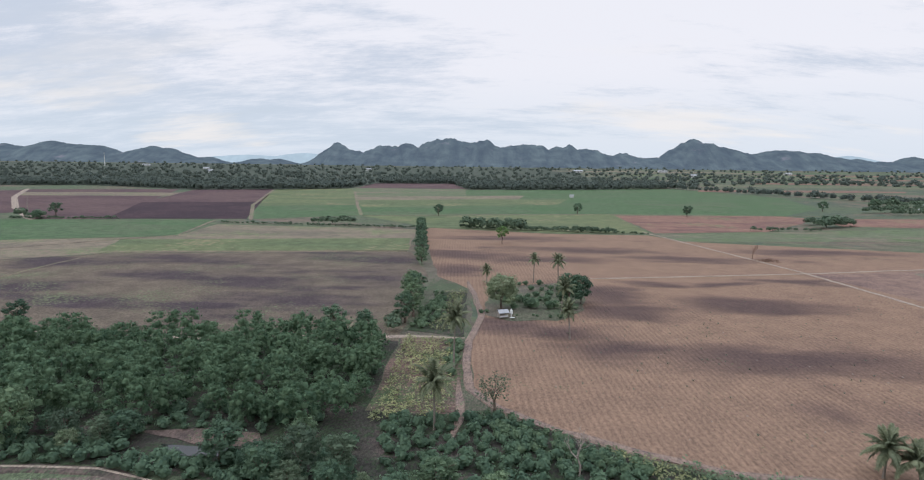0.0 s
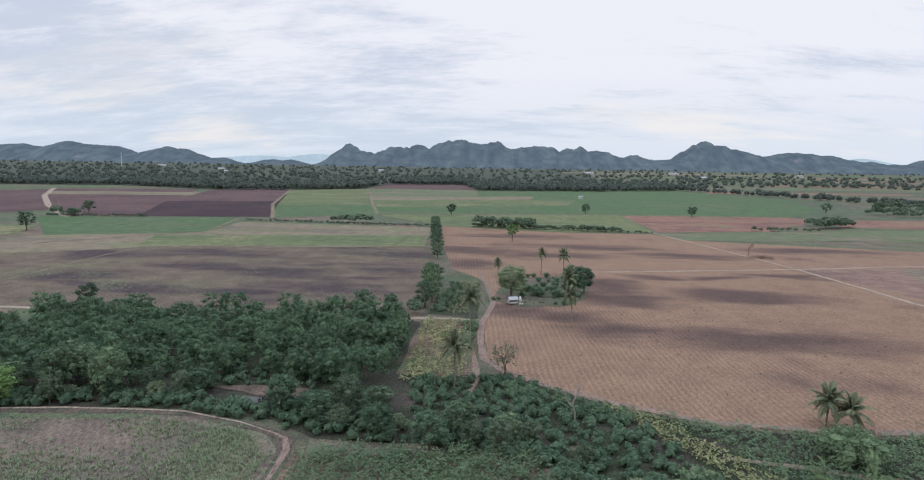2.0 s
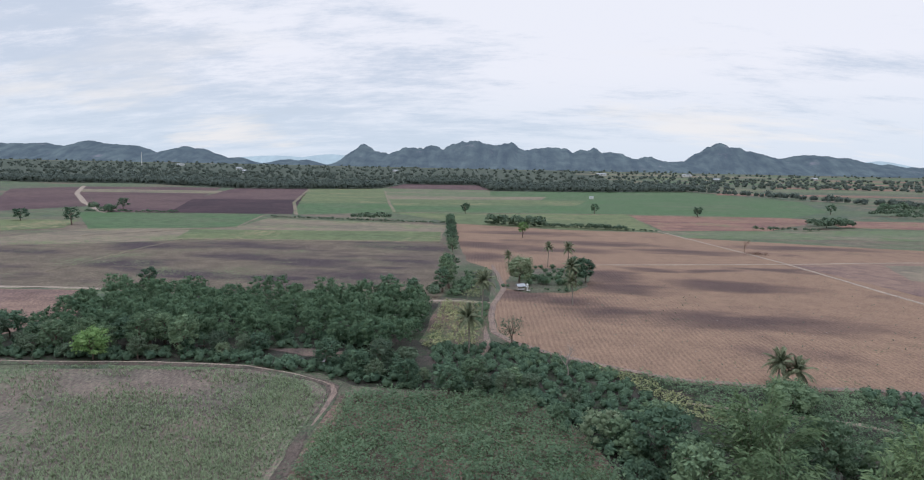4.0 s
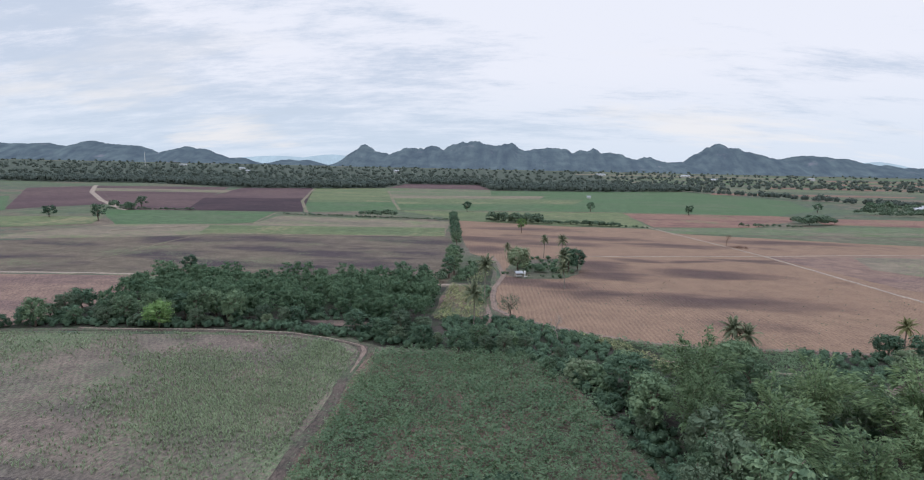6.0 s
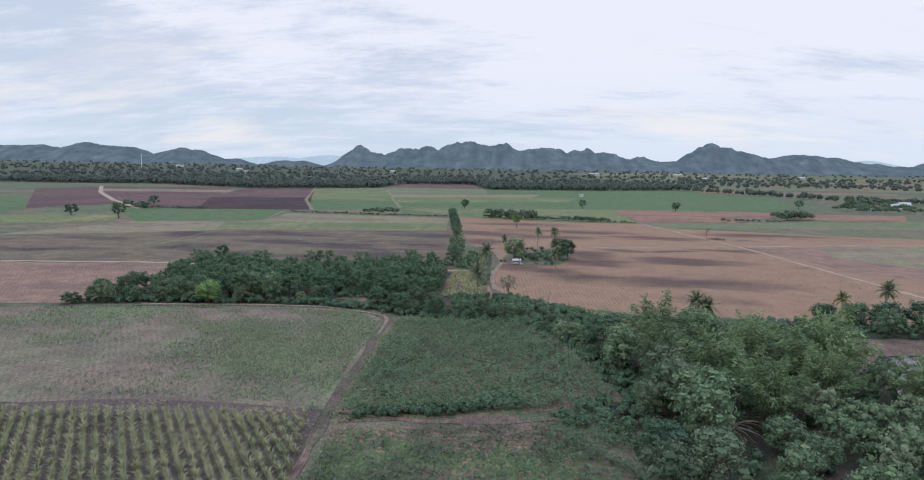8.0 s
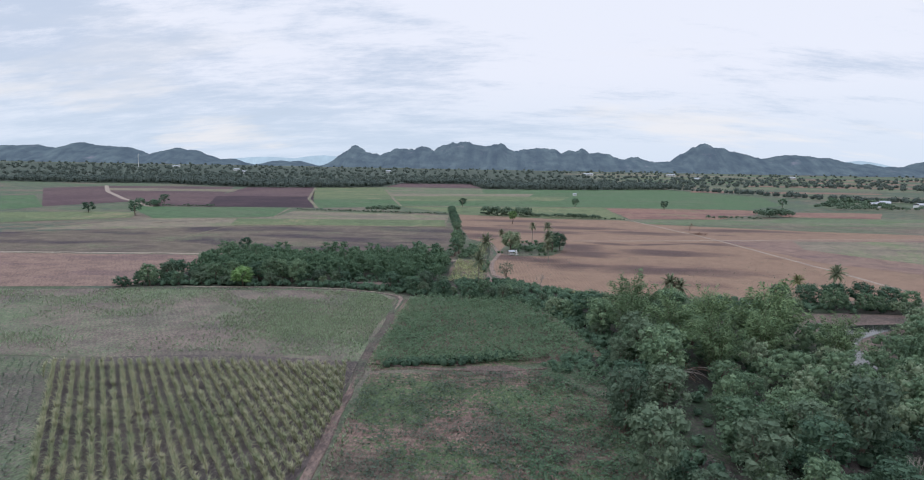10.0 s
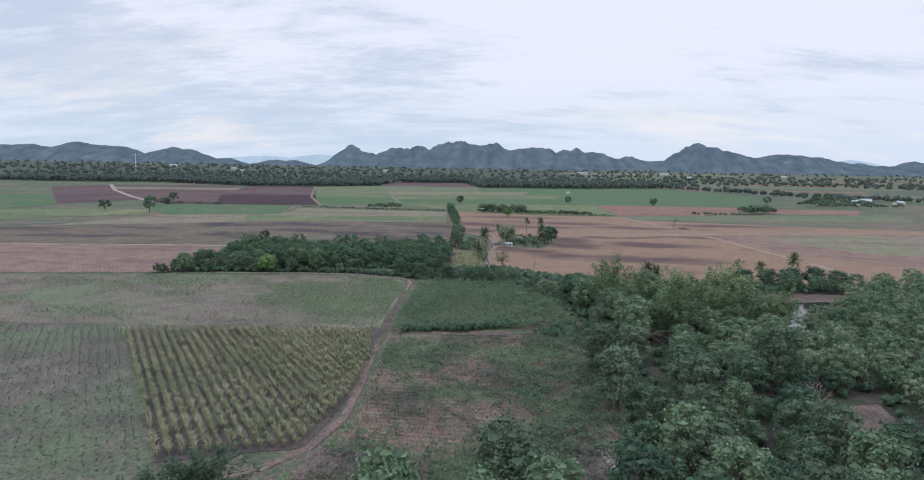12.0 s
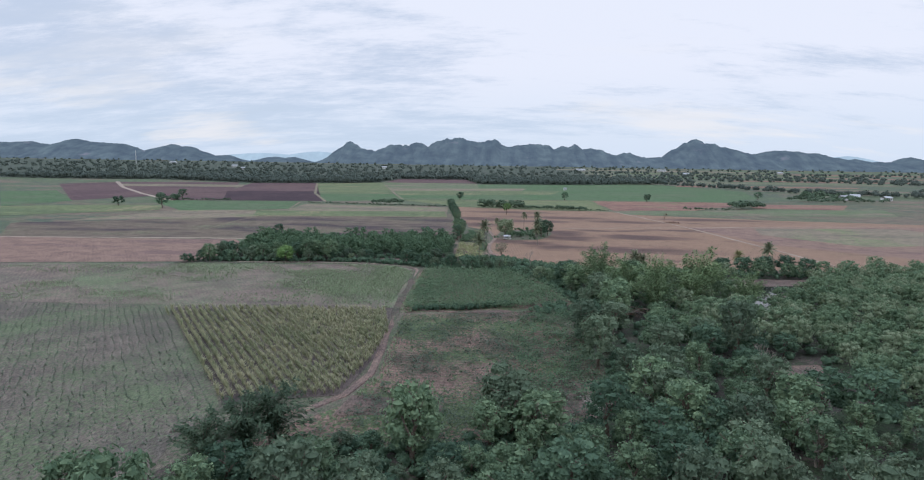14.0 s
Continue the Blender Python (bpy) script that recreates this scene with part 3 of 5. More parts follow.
field("field_30", [(-25.2, 62), (4, 66), (13, 51), (17, 35), (21, 19), (6, 12), (-6, 9), (-22, 5.5), (-24.4, 10)], 0.10, mat_weeds, "soil under a dense shrub crop")
field("field_31", [(-22.6, 4), (8, 8), (18, -5), (19, -32), (12, -56), (-8, -64), (-36, -66), (-23, -51), (-20, -38)], 0.10, mat_weeds, "weedy fallow field with faint rows")
field("field_32", [(-17.5, 131), (-5, 130), (-2.8, 92), (-17, 92)], 0.10, mat_weeds, "soil under a yellowing crop")
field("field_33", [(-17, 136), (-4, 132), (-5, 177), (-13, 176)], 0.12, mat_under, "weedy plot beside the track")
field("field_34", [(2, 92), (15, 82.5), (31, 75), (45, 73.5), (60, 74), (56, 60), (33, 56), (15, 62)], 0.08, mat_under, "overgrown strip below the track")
field("field_35", [(-0.5, 151), (6, 146), (18, 147), (26, 160), (29, 178), (24, 193), (2, 184)], 0.12, mat_margin, "grassy grove around a small hut", step=2.5, amount=1.6)
for i, (x, y, w, d, mat, tone) in enumerate(((430, 880, 300, 60, mat_redfar, "reddish bare"), (560, 1080, 420, 90, mat_pasture, "pale grassy"), (760, 1240, 520, 80, mat_redfar, "reddish bare"), (620, 1500, 560, 120, mat_green, "green crop"), (1150, 1650, 620, 110, mat_redfar, "reddish bare"),
                                                (800, 1950, 760, 160, mat_lime, "pale green crop"), (1500, 2200, 900, 180, mat_redfar, "reddish bare"), (700, 2600, 900, 220, mat_tan, "pale stubble"), (1700, 2900, 1200, 260, mat_green, "green crop"))):
    field(f"field_{40 + i}", [(x - w / 2, y - d / 2 - 20), (x + w / 2, y - d / 2 + 30), (x + w / 2 + 40, y + d / 2 + 20), (x - w / 2 + 30, y + d / 2 - 10)], 0.12, mat, f"far {tone} field on the plain", step=40, amount=6)
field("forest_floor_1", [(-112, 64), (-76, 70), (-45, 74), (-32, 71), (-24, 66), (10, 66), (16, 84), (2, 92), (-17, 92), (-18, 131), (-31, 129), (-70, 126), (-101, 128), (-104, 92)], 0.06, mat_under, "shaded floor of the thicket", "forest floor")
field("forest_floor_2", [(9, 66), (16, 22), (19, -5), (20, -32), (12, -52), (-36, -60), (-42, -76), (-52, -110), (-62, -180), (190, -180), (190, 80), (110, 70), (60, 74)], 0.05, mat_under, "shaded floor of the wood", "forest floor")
field("forest_floor_3", [(-1100, 742), (-615, 745), (-523, 778), (-338, 704), (-256, 732), (-182, 800), (-182, 975), (-58, 1000), (-29, 805), (135, 838), (190, 880), (420, 3500), (-3200, 3500)], 0.05, mat_far_floor, "dark floor of the far woods", "forest floor")
BARE_GROUND = [(45, -34), (50, -28), (55, -25), (61, -24), (60, -30), (56, -36), (50, -41), (46, -39)]
field("clearing_1", BARE_GROUND, 0.14, mat_bare, "bare brown clearing among the trees", "clearing", 2.5, 0.9)
field("clearing_2", [(11, -40), (17, -36), (20, -46), (14, -53), (10, -50)], 0.14, mat_bare, "bare brown earth beside a rubble heap", "clearing", 2.5, 0.9)
field("clearing_3", [(60, 46), (66, 55), (74, 60), (88, 62), (106, 62), (114, 56), (98, 48), (84, 38), (79, 24), (74, 18), (66, 18), (66, 28), (67, 38)], 0.12, mat_bare, "bare brown stream bank among the trees", "clearing", 2.5, 0.9)
field("clearing_4", [(-47, 83.5), (-38, 84.5), (-30.5, 83.5), (-28.5, 79.5), (-38, 80)], 0.14, mat_bare, "bare earth bank of a ditch", "clearing", 2.5, 0.7)
field("clearing_5", [(-6, 9), (2, 11), (8, 8), (2, 4), (-4, 6)], 0.16, mat_bare, "bare trampled strip between two fields", "clearing", 2.5, 0.7)
field("clearing_6", [(-22, -47), (-8, -49), (-8, -53), (-24, -55)], 0.16, mat_bare, "bare trampled ground at the field corner", "clearing", 2.5, 0.8)
field("stream", [(65, 16), (67, 28), (71, 35), (73, 42), (76, 48), (86, 50), (100, 53), (90, 45), (80, 38), (75, 31), (72, 16)], 0.18, mat_creek, "dark still stream water with a pale gleam", "water", 2.0, 0.5)
field("creek", [(-42, 79.5), (-31, 79), (-29, 77), (-38, 76.6)], 0.18, mat_creek, "dark still ditch water", "water", 2.0, 0.4)

track("track_1", [(-6, 192), (-3.4, 177), (-2.2, 165), (-0.6, 150), (-1.6, 138), (-3.3, 127), (-3.2, 112), (-2.0, 102), (2.5, 94.5), (11, 87), (22, 81), (31, 77), (45, 75.3), (66, 76), (100, 74)], 1.7, 0.2, mat_track, "brown dirt track with two wheel ruts")
track("track_2", [(-4.2, 106), (-3.6, 98), (-3.2, 90), (-4.5, 80)], 1.6, 0.2, mat_track, "short bare spur of the dirt track")
track("track_3", [(-112, 64.5), (-100, 67), (-88, 69.5), (-76, 70.5), (-60, 72.2), (-46, 72), (-35, 69.5), (-28, 65.5), (-26, 61), (-26.2, 48), (-25.5, 30), (-25, 11), (-23.6, -4)], 2.1, 0.13, mat_lane, "dull brown earth track round a grassy field", amount=0.9, rut=False)
track("track_4", [(-92, 69.5), (-76, 71), (-60, 72.8), (-46, 72.6), (-36, 70.2), (-29, 66.5)], 0.55, 0.2, mat_sandy, "pale sandy edge of the field track", rut=False)
track("track_18", [(-31, 67.6), (-28, 65.6), (-26.4, 62.5), (-26.1, 57), (-26.2, 50)], 1.5, 0.17, mat_track, "pale sandy corner of the field track", rut=False)
track("track_17", [(-24.2, 2), (-23.2, -14), (-21.9, -28), (-21.7, -37), (-23.6, -47), (-28, -53), (-36, -58), (-44, -62)], 1.5, 0.16, mat_redpath, "reddish dirt track beside the cane")
track("track_5", [(31, 200), (60, 206), (111, 217.5), (160, 231), (260, 252)], 1.3, LANE, mat_sandy, "pale grassy lane across the tilled field")
track("track_6", [(84, 340), (99, 274), (111, 217.5), (117, 169), (122, 130), (126, 90)], 1.4, LANE, mat_sandy, "pale lane running between tilled fields")
track("track_7", [(-300, 104), (-221, 117), (-171, 124), (-121, 129.5), (-60, 126), (-18, 131), (-4, 131)], 1.9, LANE, mat_sandy, "pale dirt lane past the thicket")
track("track_8", [(-148, 150), (-150, 184), (-151, 207), (-150, 234)], 1.2, LANE, mat_tan, "faint path across the stubble")
track("track_9", [(-86, 411), (0, 430), (90, 448), (214, 457), (290, 462)], 3.0, LANE, mat_tan, "pale lane between crop fields")
track("track_10", [(-86, 412), (-110, 508), (-134, 612), (-160, 720)], 3.0, LANE, mat_tan, "pale lane between crop fields")
track("track_11", [(-268, 348), (-340, 425), (-430, 535), (-525, 672)], 5.0, LANE, mat_sandy, "pale dirt lane to the woods")
track("track_12", [(-145, 368), (-190, 485), (-264, 740)], 3.0, LANE, mat_tan, "pale lane beside ploughed ground")
track("track_13", [(-200, 235), (-167, 273), (-150, 290), (-166, 366)], 1.6, LANE, mat_tan, "pale path between fields")
track("track_14", [(-150, 235), (-100, 243), (-33, 252)], 2.0, LANE, mat_tan, "pale lane beside the stubble")
track("track_15", [(30, 66), (44, 63), (54, 61), (62, 55)], 1.4, 0.2, mat_sandy, "pale footpath among bushes", rut=False)
track("track_16", [(-24, 9), (-10, 7), (2, 8), (9, 10)], 1.3, 0.22, mat_bare, "earth strip between two plots", rut=False)


# furrow ridges of the near part of the tilled field
def furrows(name, points, turn, gap, mat, label):
    dice = random.Random(12)
    c, s = math.cos(radians(turn)), math.sin(radians(turn))
    local = [(x * c + y * s, -x * s + y * c) for x, y in points]
    u0, u1 = min(p[0] for p in local), max(p[0] for p in local)
    v0, v1 = min(p[1] for p in local), max(p[1] for p in local)
    verts, faces = [], []
    for i in range(int((u1 - u0) / gap)):
        u, last = u0 + i * gap, None
        for k in range(int((v1 - v0) / 1.6)):
            v = v0 + k * 1.6
            x, y = u * c - v * s, u * s + v * c
            if not inside(x, y, points):
                last = None
                continue
            h = 0.07 + 0.05 * noise.noise((x * 0.5, y * 0.5, 3.0)) + dice.uniform(-0.02, 0.02)
            w, sway = 0.24 + dice.uniform(-0.06, 0.06), 0.12 * noise.noise((x * 0.2, y * 0.2, 8.0))
            base = len(verts)
            for du, dz in ((-w, 0.0), (0.0, h), (w, 0.0)):
                verts.append((x + (du + sway) * c, y + (du + sway) * s, 0.065 + dz))
            if last is not None:
                faces += [(last, last + 1, base + 1, base), (last + 1, last + 2, base + 2, base + 1)]
            last = base
    return tagged(part(name, mesh_from(name, verts, faces, mat), None, None), label, "furrows", kind="structure")


furrows("field_36", [(4, 96), (12, 88), (22, 83), (31, 79), (45, 77), (66, 78), (120, 84), (122, 130), (110, 196), (32, 190), (30, 150), (4, 145)], 3.0, 1.15, mat_main, "low crumbling furrow ridges of brown soil")


# ---- hills and far country ----
def hill_range(name, peaks, y, depth, mat, label, x0, x1, rough=10.0, columns=420):
    """A range of hills along x: peaks are (x, height, half width); broken up by fractal relief."""
    rows = 14
    verts, faces = [], []
    for i in range(columns + 1):
        x = x0 + (x1 - x0) * i / columns
        crest = 0.0
        for px, h, w in peaks:
            d = abs(x - px) / w
            if d < 1:
                crest = max(crest, h * (1 - d ** 1.5))
        for j in range(rows + 1):
            f = j / rows
            fall = math.sin(min(1.0, f / 0.6) * math.pi / 2) ** 1.2 if f < 0.6 else math.cos((f - 0.6) / 0.4 * math.pi / 2)
            yy = y - depth * 0.6 + depth * f
            bump = noise.fractal((x * 0.009, yy * 0.007, 2.0), 0.75, 2.1, 7)
            z = crest * fall + bump * rough * min(1.0, crest / 60) * (0.35 + 0.65 * fall)
            verts.append((x, yy, max(z, -1.0)))
    for i in range(columns):
        for j in range(rows):
            a = i * (rows + 1) + j
            faces.append((a, a + 1, a + rows + 2, a + rows + 1))
    faces = [tuple(reversed(f)) for f in faces]
    return tagged(part(name, mesh_from(name, verts, faces, mat, True), None, None), label, "hills", kind="structure")


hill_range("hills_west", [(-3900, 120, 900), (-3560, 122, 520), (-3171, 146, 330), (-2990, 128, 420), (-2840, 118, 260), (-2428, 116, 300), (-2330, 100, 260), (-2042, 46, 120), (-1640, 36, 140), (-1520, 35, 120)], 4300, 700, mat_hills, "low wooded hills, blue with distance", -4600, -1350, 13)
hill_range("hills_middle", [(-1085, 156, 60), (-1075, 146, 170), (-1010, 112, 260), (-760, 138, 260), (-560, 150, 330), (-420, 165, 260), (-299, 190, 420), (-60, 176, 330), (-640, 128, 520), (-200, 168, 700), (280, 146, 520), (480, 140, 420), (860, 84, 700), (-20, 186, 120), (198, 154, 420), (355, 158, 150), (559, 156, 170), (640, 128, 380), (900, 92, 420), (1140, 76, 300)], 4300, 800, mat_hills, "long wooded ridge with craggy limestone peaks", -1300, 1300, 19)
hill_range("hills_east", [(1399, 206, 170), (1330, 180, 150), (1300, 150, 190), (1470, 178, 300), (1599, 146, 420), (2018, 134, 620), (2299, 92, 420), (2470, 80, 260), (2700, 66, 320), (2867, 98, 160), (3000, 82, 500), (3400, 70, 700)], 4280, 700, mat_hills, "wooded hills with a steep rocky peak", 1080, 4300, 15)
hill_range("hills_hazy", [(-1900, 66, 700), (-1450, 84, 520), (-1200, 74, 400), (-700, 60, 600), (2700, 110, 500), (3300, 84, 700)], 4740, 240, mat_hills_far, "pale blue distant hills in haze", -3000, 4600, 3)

# woods of the plain
def clump(seed, sprays=52, size=0.25, heart=True):
    dice = np.random.RandomState(seed)
    w = dice.normal(0, 1, (sprays, 3))
    w[:, 2] = np.abs(w[:, 2]) - 0.15
    w /= np.linalg.norm(w, axis=1)[:, None]
    p = w * dice.uniform(0.55, 1.0, (sprays, 1)) * np.array((0.62, 0.62, 0.5)) + np.array((0, 0, 0.5))
    p[:, 2] = np.maximum(p[:, 2], 0.08)
    leaves = leaf_quads(p, w, size, dice, loose=0.35)
    if not heart:
        return leaves
    lumps = [core_arrays((0.0, 0.0, 0.42), 0.46, dice, 6, 2, 0.95)]
    for i in range(2):
        a = i * 2.1 + dice.uniform(0, 1)
        lumps.append(core_arrays((math.cos(a) * 0.26, math.sin(a) * 0.26, 0.5 + dice.uniform(-0.1, 0.18)), 0.28, dice, 5, 2, 0.9))
    return merged([leaves] + lumps)


wood_clumps = [clump(s, 18, 0.16) for s in range(60, 68)]
dice = random.Random(5)
front = [(-900, 740), (-615, 745), (-523, 778), (-338, 704), (-256, 732), (-182, 790), (-182, 975), (-58, 1000), (-29, 800), (135, 836), (268, 912), (337, 762), (401, 640), (600, 560)]


def front_edge(x):
    for (ax, ay), (bx, by) in zip(front, front[1:]):
        if ax <= x < bx:
            return ay + (by - ay) * (x - ax) / (bx - ax)
    return 740.0


belt, scattered = [], []
x = -760.0
while x < 275:
    for depth in range(12):
        y = front_edge(x) + depth * dice.uniform(8, 15) + dice.uniform(0, 5)
        belt.append((x + dice.uniform(-4, 4), y, dice.uniform(6.0, 11.0)))
    x += dice.uniform(5.5, 8)
x = 275.0
while x < 640:
    f = front_edge(x)
    for depth in range(3):
        belt.append((x + dice.uniform(-4, 4), f + depth * 12 + dice.uniform(-4, 4), dice.uniform(5.5, 9.5)))
    x += dice.uniform(5, 10)
for i in range(3700):
    y = 760.0 / (1 - dice.random() * 0.80)
    x = dice.uniform(-0.95, 0.9) * (y + 160)
    if y < front_edge(x) + 30:
        continue
    open_land = noise.noise((x * 0.0016, y * 0.0035, 0.4))
    if x > 0.12 * y and open_land > 0.18 or open_land > 0.32:
        continue
    scattered.append((x, y, dice.uniform(5.5, 9.5) * (1 + (y - 760) / 4800)))
stuff("wood_edge", wood_clumps, belt, mat_woods, "belt of dense trees at the edge of the fields", "woodland", 8, (0.85, 1.15))
stuff("far_woodland", wood_clumps, scattered, mat_woods, "scattered dark green woods covering the far plain", "woodland", 9, (0.9, 1.2))

# low hedges and bushes between the fields
hedges = []
for (ax, ay), (bx, by), gap, low, high in (((-154, 349), (-42, 339), 1.0, 0.7, 1.9), ((-12, 343), (18, 337), 3.0, 5.0, 7.0), ((-14, 345), (67, 332), 1.0, 1.0, 3.0), ((18, 337), (67, 330), 3.0, 2.0, 3.8), ((67, 330), (84, 326), 1.2, 0.8, 1.8), ((-100, 352), (-80, 351), 3.2, 4.0, 6.5),
                                           ((150, 352), (190, 356), 3.5, 2.0, 3.2), ((196, 372), (226, 392), 4.0, 4.5, 8.0), ((200, 392), (232, 408), 4.0, 4.0, 7.0), ((300, 500), (380, 520), 6.0, 4.0, 8.0), ((310, 480), (390, 492), 6.0, 3.0, 6.0),
                                           ((-285, 352), (-225, 360), 1.4, 0.8, 2.4), ((340, 560), (420, 600), 7.0, 5.0, 9.0), ((-290, 366), (-268, 356), 4.0, 3.0, 6.0), ((-21, 135), (-20, 142), 2.4, 2.5, 4.0)):
    steps = max(1, int(math.hypot(bx - ax, by - ay) / gap))
    for i in range(steps + 1):
        hedges.append((ax + (bx - ax) * i / steps + dice.uniform(-1.2, 1.2), ay + (by - ay) * i / steps + dice.uniform(-1.5, 1.5), dice.uniform(low, high)))
stuff("hedges", [clump(s, 100, 0.17, False) for s in range(70, 75)], hedges, mat_hedge, "uneven dark green hedges between the fields", "hedge", 10, (0.85, 1.15))

# ---- trees ----
kinds = []
for seed, height, radius, bottom, leaf, tag in ((11, 7.2, 3.2, 0.4, mat_leaf, "green"), (12, 6.6, 3.0, 0.3, mat_leaf_dark, "dark green"), (13, 8.0, 3.4, 0.6, mat_leaf_soft, "grey-green"), (14, 6.0, 3.2, 0.4, mat_leaf_dark, "dark green"),
                                           (15, 7.0, 2.8, 0.3, mat_leaf, "slender green"), (16, 5.4, 2.8, 0.3, mat_leaf_soft, "low grey-green"), (17, 6.8, 3.0, 0.5, mat_leaf, "green"), (18, 6.4, 2.7, 0.5, mat_leaf_light, "pale green"), (19, 7.2, 3.0, 0.4, mat_leaf_dark, "dark green")):
    kinds.append((seed, height, radius, bottom, leaf, tag))


def wood(places, kinds, seed, group, size=(0.8, 1.2), where="in a dense thicket"):
    """Trees of a thicket, each a thing of its own; a few shapes turned and sized."""
    dice = random.Random(seed)
    first = {}
    for p in places:
        k = dice.randrange(len(kinds))
        m = spot(p[0], p[1], dice.uniform(*size) * (1 + 0.22 * noise.noise((p[0] * 0.09, p[1] * 0.09, 6.0))), dice.uniform(0.82, 1.2), dice.uniform(0, 360))
        if k not in first:
            s, h, r, b, leaf, tag = kinds[k]
            first[k] = broadleaf_tree(s, h, r, b, leaf, 31, 46, 0.235, label=f"{tag} bushy broadleaf tree {where}", group=group)
            first[k].matrix_basis = m
        else:
            copy_thing(first[k], m)


def joined(name, places, kinds, seed, label, size=(0.85, 1.2), leaf=mat_leaf_mid):
    """Crowns too many to tell apart, as one mesh."""
    protos = [crown_arrays(k[0], k[2], k[1], k[3], 24, 22, 0.27, around=5, rings=2) for k in kinds]
    return stuff(name, protos, places, leaf, label, "woodland", seed, size)


def open_to_view(x, y):
    return -62 - (y + 66) * 0.62 < x < 64 + (y + 66) * 0.76


thicket = [(-105, 68), (-101, 90), (-99, 124), (-70, 121), (-31, 126), (-20, 128), (-19, 108), (-18, 88), (-24, 78), (-30, 86), (-46, 87), (-47, 75.5), (-60, 74.5), (-80, 72)]
bank = [(-45, 75.5), (-28, 73), (-20, 66), (6, 62), (10, 52), (14, 58), (8, 66), (-2, 73), (-12, 70), (-18, 84), (-24, 76)]
grove = [(8, 60), (14, 57), (21, 53), (26, 45), (34, 45), (41, 49), (50, 47), (62, 47), (70, 58), (78, 66), (106, 66), (120, 70), (190, 72), (120, -92), (-50, -95), (-42, -84), (-34, -75), (-24, -63.5), (-4, -62), (2, -54), (14, -60), (17, -52), (18, -44), (18, -30), (16, -12), (20, 4), (22, 18), (18, 34), (12, 52)]
holes = ([(44, -33), (50, -24), (60, -21), (62, -28), (59, -40), (62, -51), (51, -53), (46, -42)], [(58, 48), (74, 61), (108, 62), (113, 54), (98, 46), (84, 38), (78, 22), (67, 17), (65, 28), (66, 38)], [(45, 15), (46, 11), (37, 4), (34, -3), (31, -12), (30, -22), (29.3, -33), (24, -46), (20, -46), (24.5, -34), (24.5, -22), (25.5, -11), (30, 0), (30.5, 10)])
PLUMES = ((29.5, 37, 1.05), (33.5, 19, 1.2), (27, 26, 0.85), (39, 9.5, 0.85), (54.5, 27, 1.15), (50, 17, 0.8), (45, 33, 0.85), (61, 33, 0.8), (63, 15, 0.8), (-31, -68, 0.92), (-34.5, -71, 0.8), (-28, -66, 0.85))
spots = [p for p in strew(grove, 4.8, 0.42, 23) if open_to_view(*p) and not any(inside(*p, h) for h in holes) and all(math.hypot(p[0] - b[0], p[1] - b[1]) > 5.0 for b in PLUMES)]
near = [p for p in spots if p[1] < -20 and p[0] < 58 or p[0] < 44 and p[1] < 45]
rest = [p for p in spots if p not in near]
thick = strew(thicket, 4.3, 0.42, 21)
wood([p for p in thick if p[1] < 84], kinds, 31, "trees of the thicket", (0.62, 1.08), "in a dense thicket")
joined("thicket_trees", [p for p in thick if p[1] >= 84], kinds, 35, "dense green thicket of small broadleaf trees", (0.58, 1.10))
wood(strew(bank, 4.6, 0.42, 22), kinds, 32, "trees along the ditch", (0.55, 1.0), "along an overgrown ditch")
wood(near, kinds, 33, "trees of the wood", (0.65, 1.15), "in a mixed wood")
joined("wood_trees", [p for i, p in enumerate(rest) if i % 3], kinds, 36, "dense mixed wood of green broadleaf trees", (0.7, 1.1), mat_leaf)
joined("pale_wood_trees", rest[::3], kinds, 37, "paler green broadleaf trees in the mixed wood", (0.65, 1.15), mat_leaf_light)

# undergrowth between the trunks
scrub = [clump(s, 44, 0.16) for s in range(80, 85)]
under = [(x, y, 1.8) for x, y in strew(thicket, 6.5, 0.5, 41)] + [(x, y, 1.8) for x, y in strew(bank, 2.2, 0.5, 42)] + [(x, y, 1.7) for x, y in strew([(-112, 66), (-100, 69), (-76, 72), (-60, 73.5), (-46, 73.5), (-30, 69), (-24, 66), (-20, 70), (-26, 79), (-30, 75), (-44, 75.5), (-47, 82), (-60, 78), (-100, 74)], 1.8, 0.5, 45)] + [(x, y, 1.4) for x, y in strew([(-47, 84), (-30, 83), (-26, 92), (-47, 92)], 1.8, 0.5, 46)] + [(x, y, 1.9) for x, y in strew(grove, 4.8, 0.5, 43) if open_to_view(x, y) and not inside(x, y, BARE_GROUND) and not inside(x, y, holes[1])]
under += [(x, y, 1.5) for x, y in strew([(-4, 90), (2, 91), (14, 82), (19, 79), (26, 62), (30, 50), (14, 60), (8, 68), (-2, 75), (-12, 74), (-14, 90)], 1.7, 0.5, 44)]
under += [(x, y, 1.6) for x, y in strew([(5, 66), (12, 54), (17, 36), (20, 20), (8, 13), (10, 8), (20, 6), (26, 18), (25, 38), (18, 54), (10, 62)], 1.9, 0.5, 47)]
under += [(x, y, 1.5) for x, y in strew([(60, 74), (80, 74), (110, 73), (108, 66), (78, 66), (68, 58), (60, 60)], 1.9, 0.5, 48)]
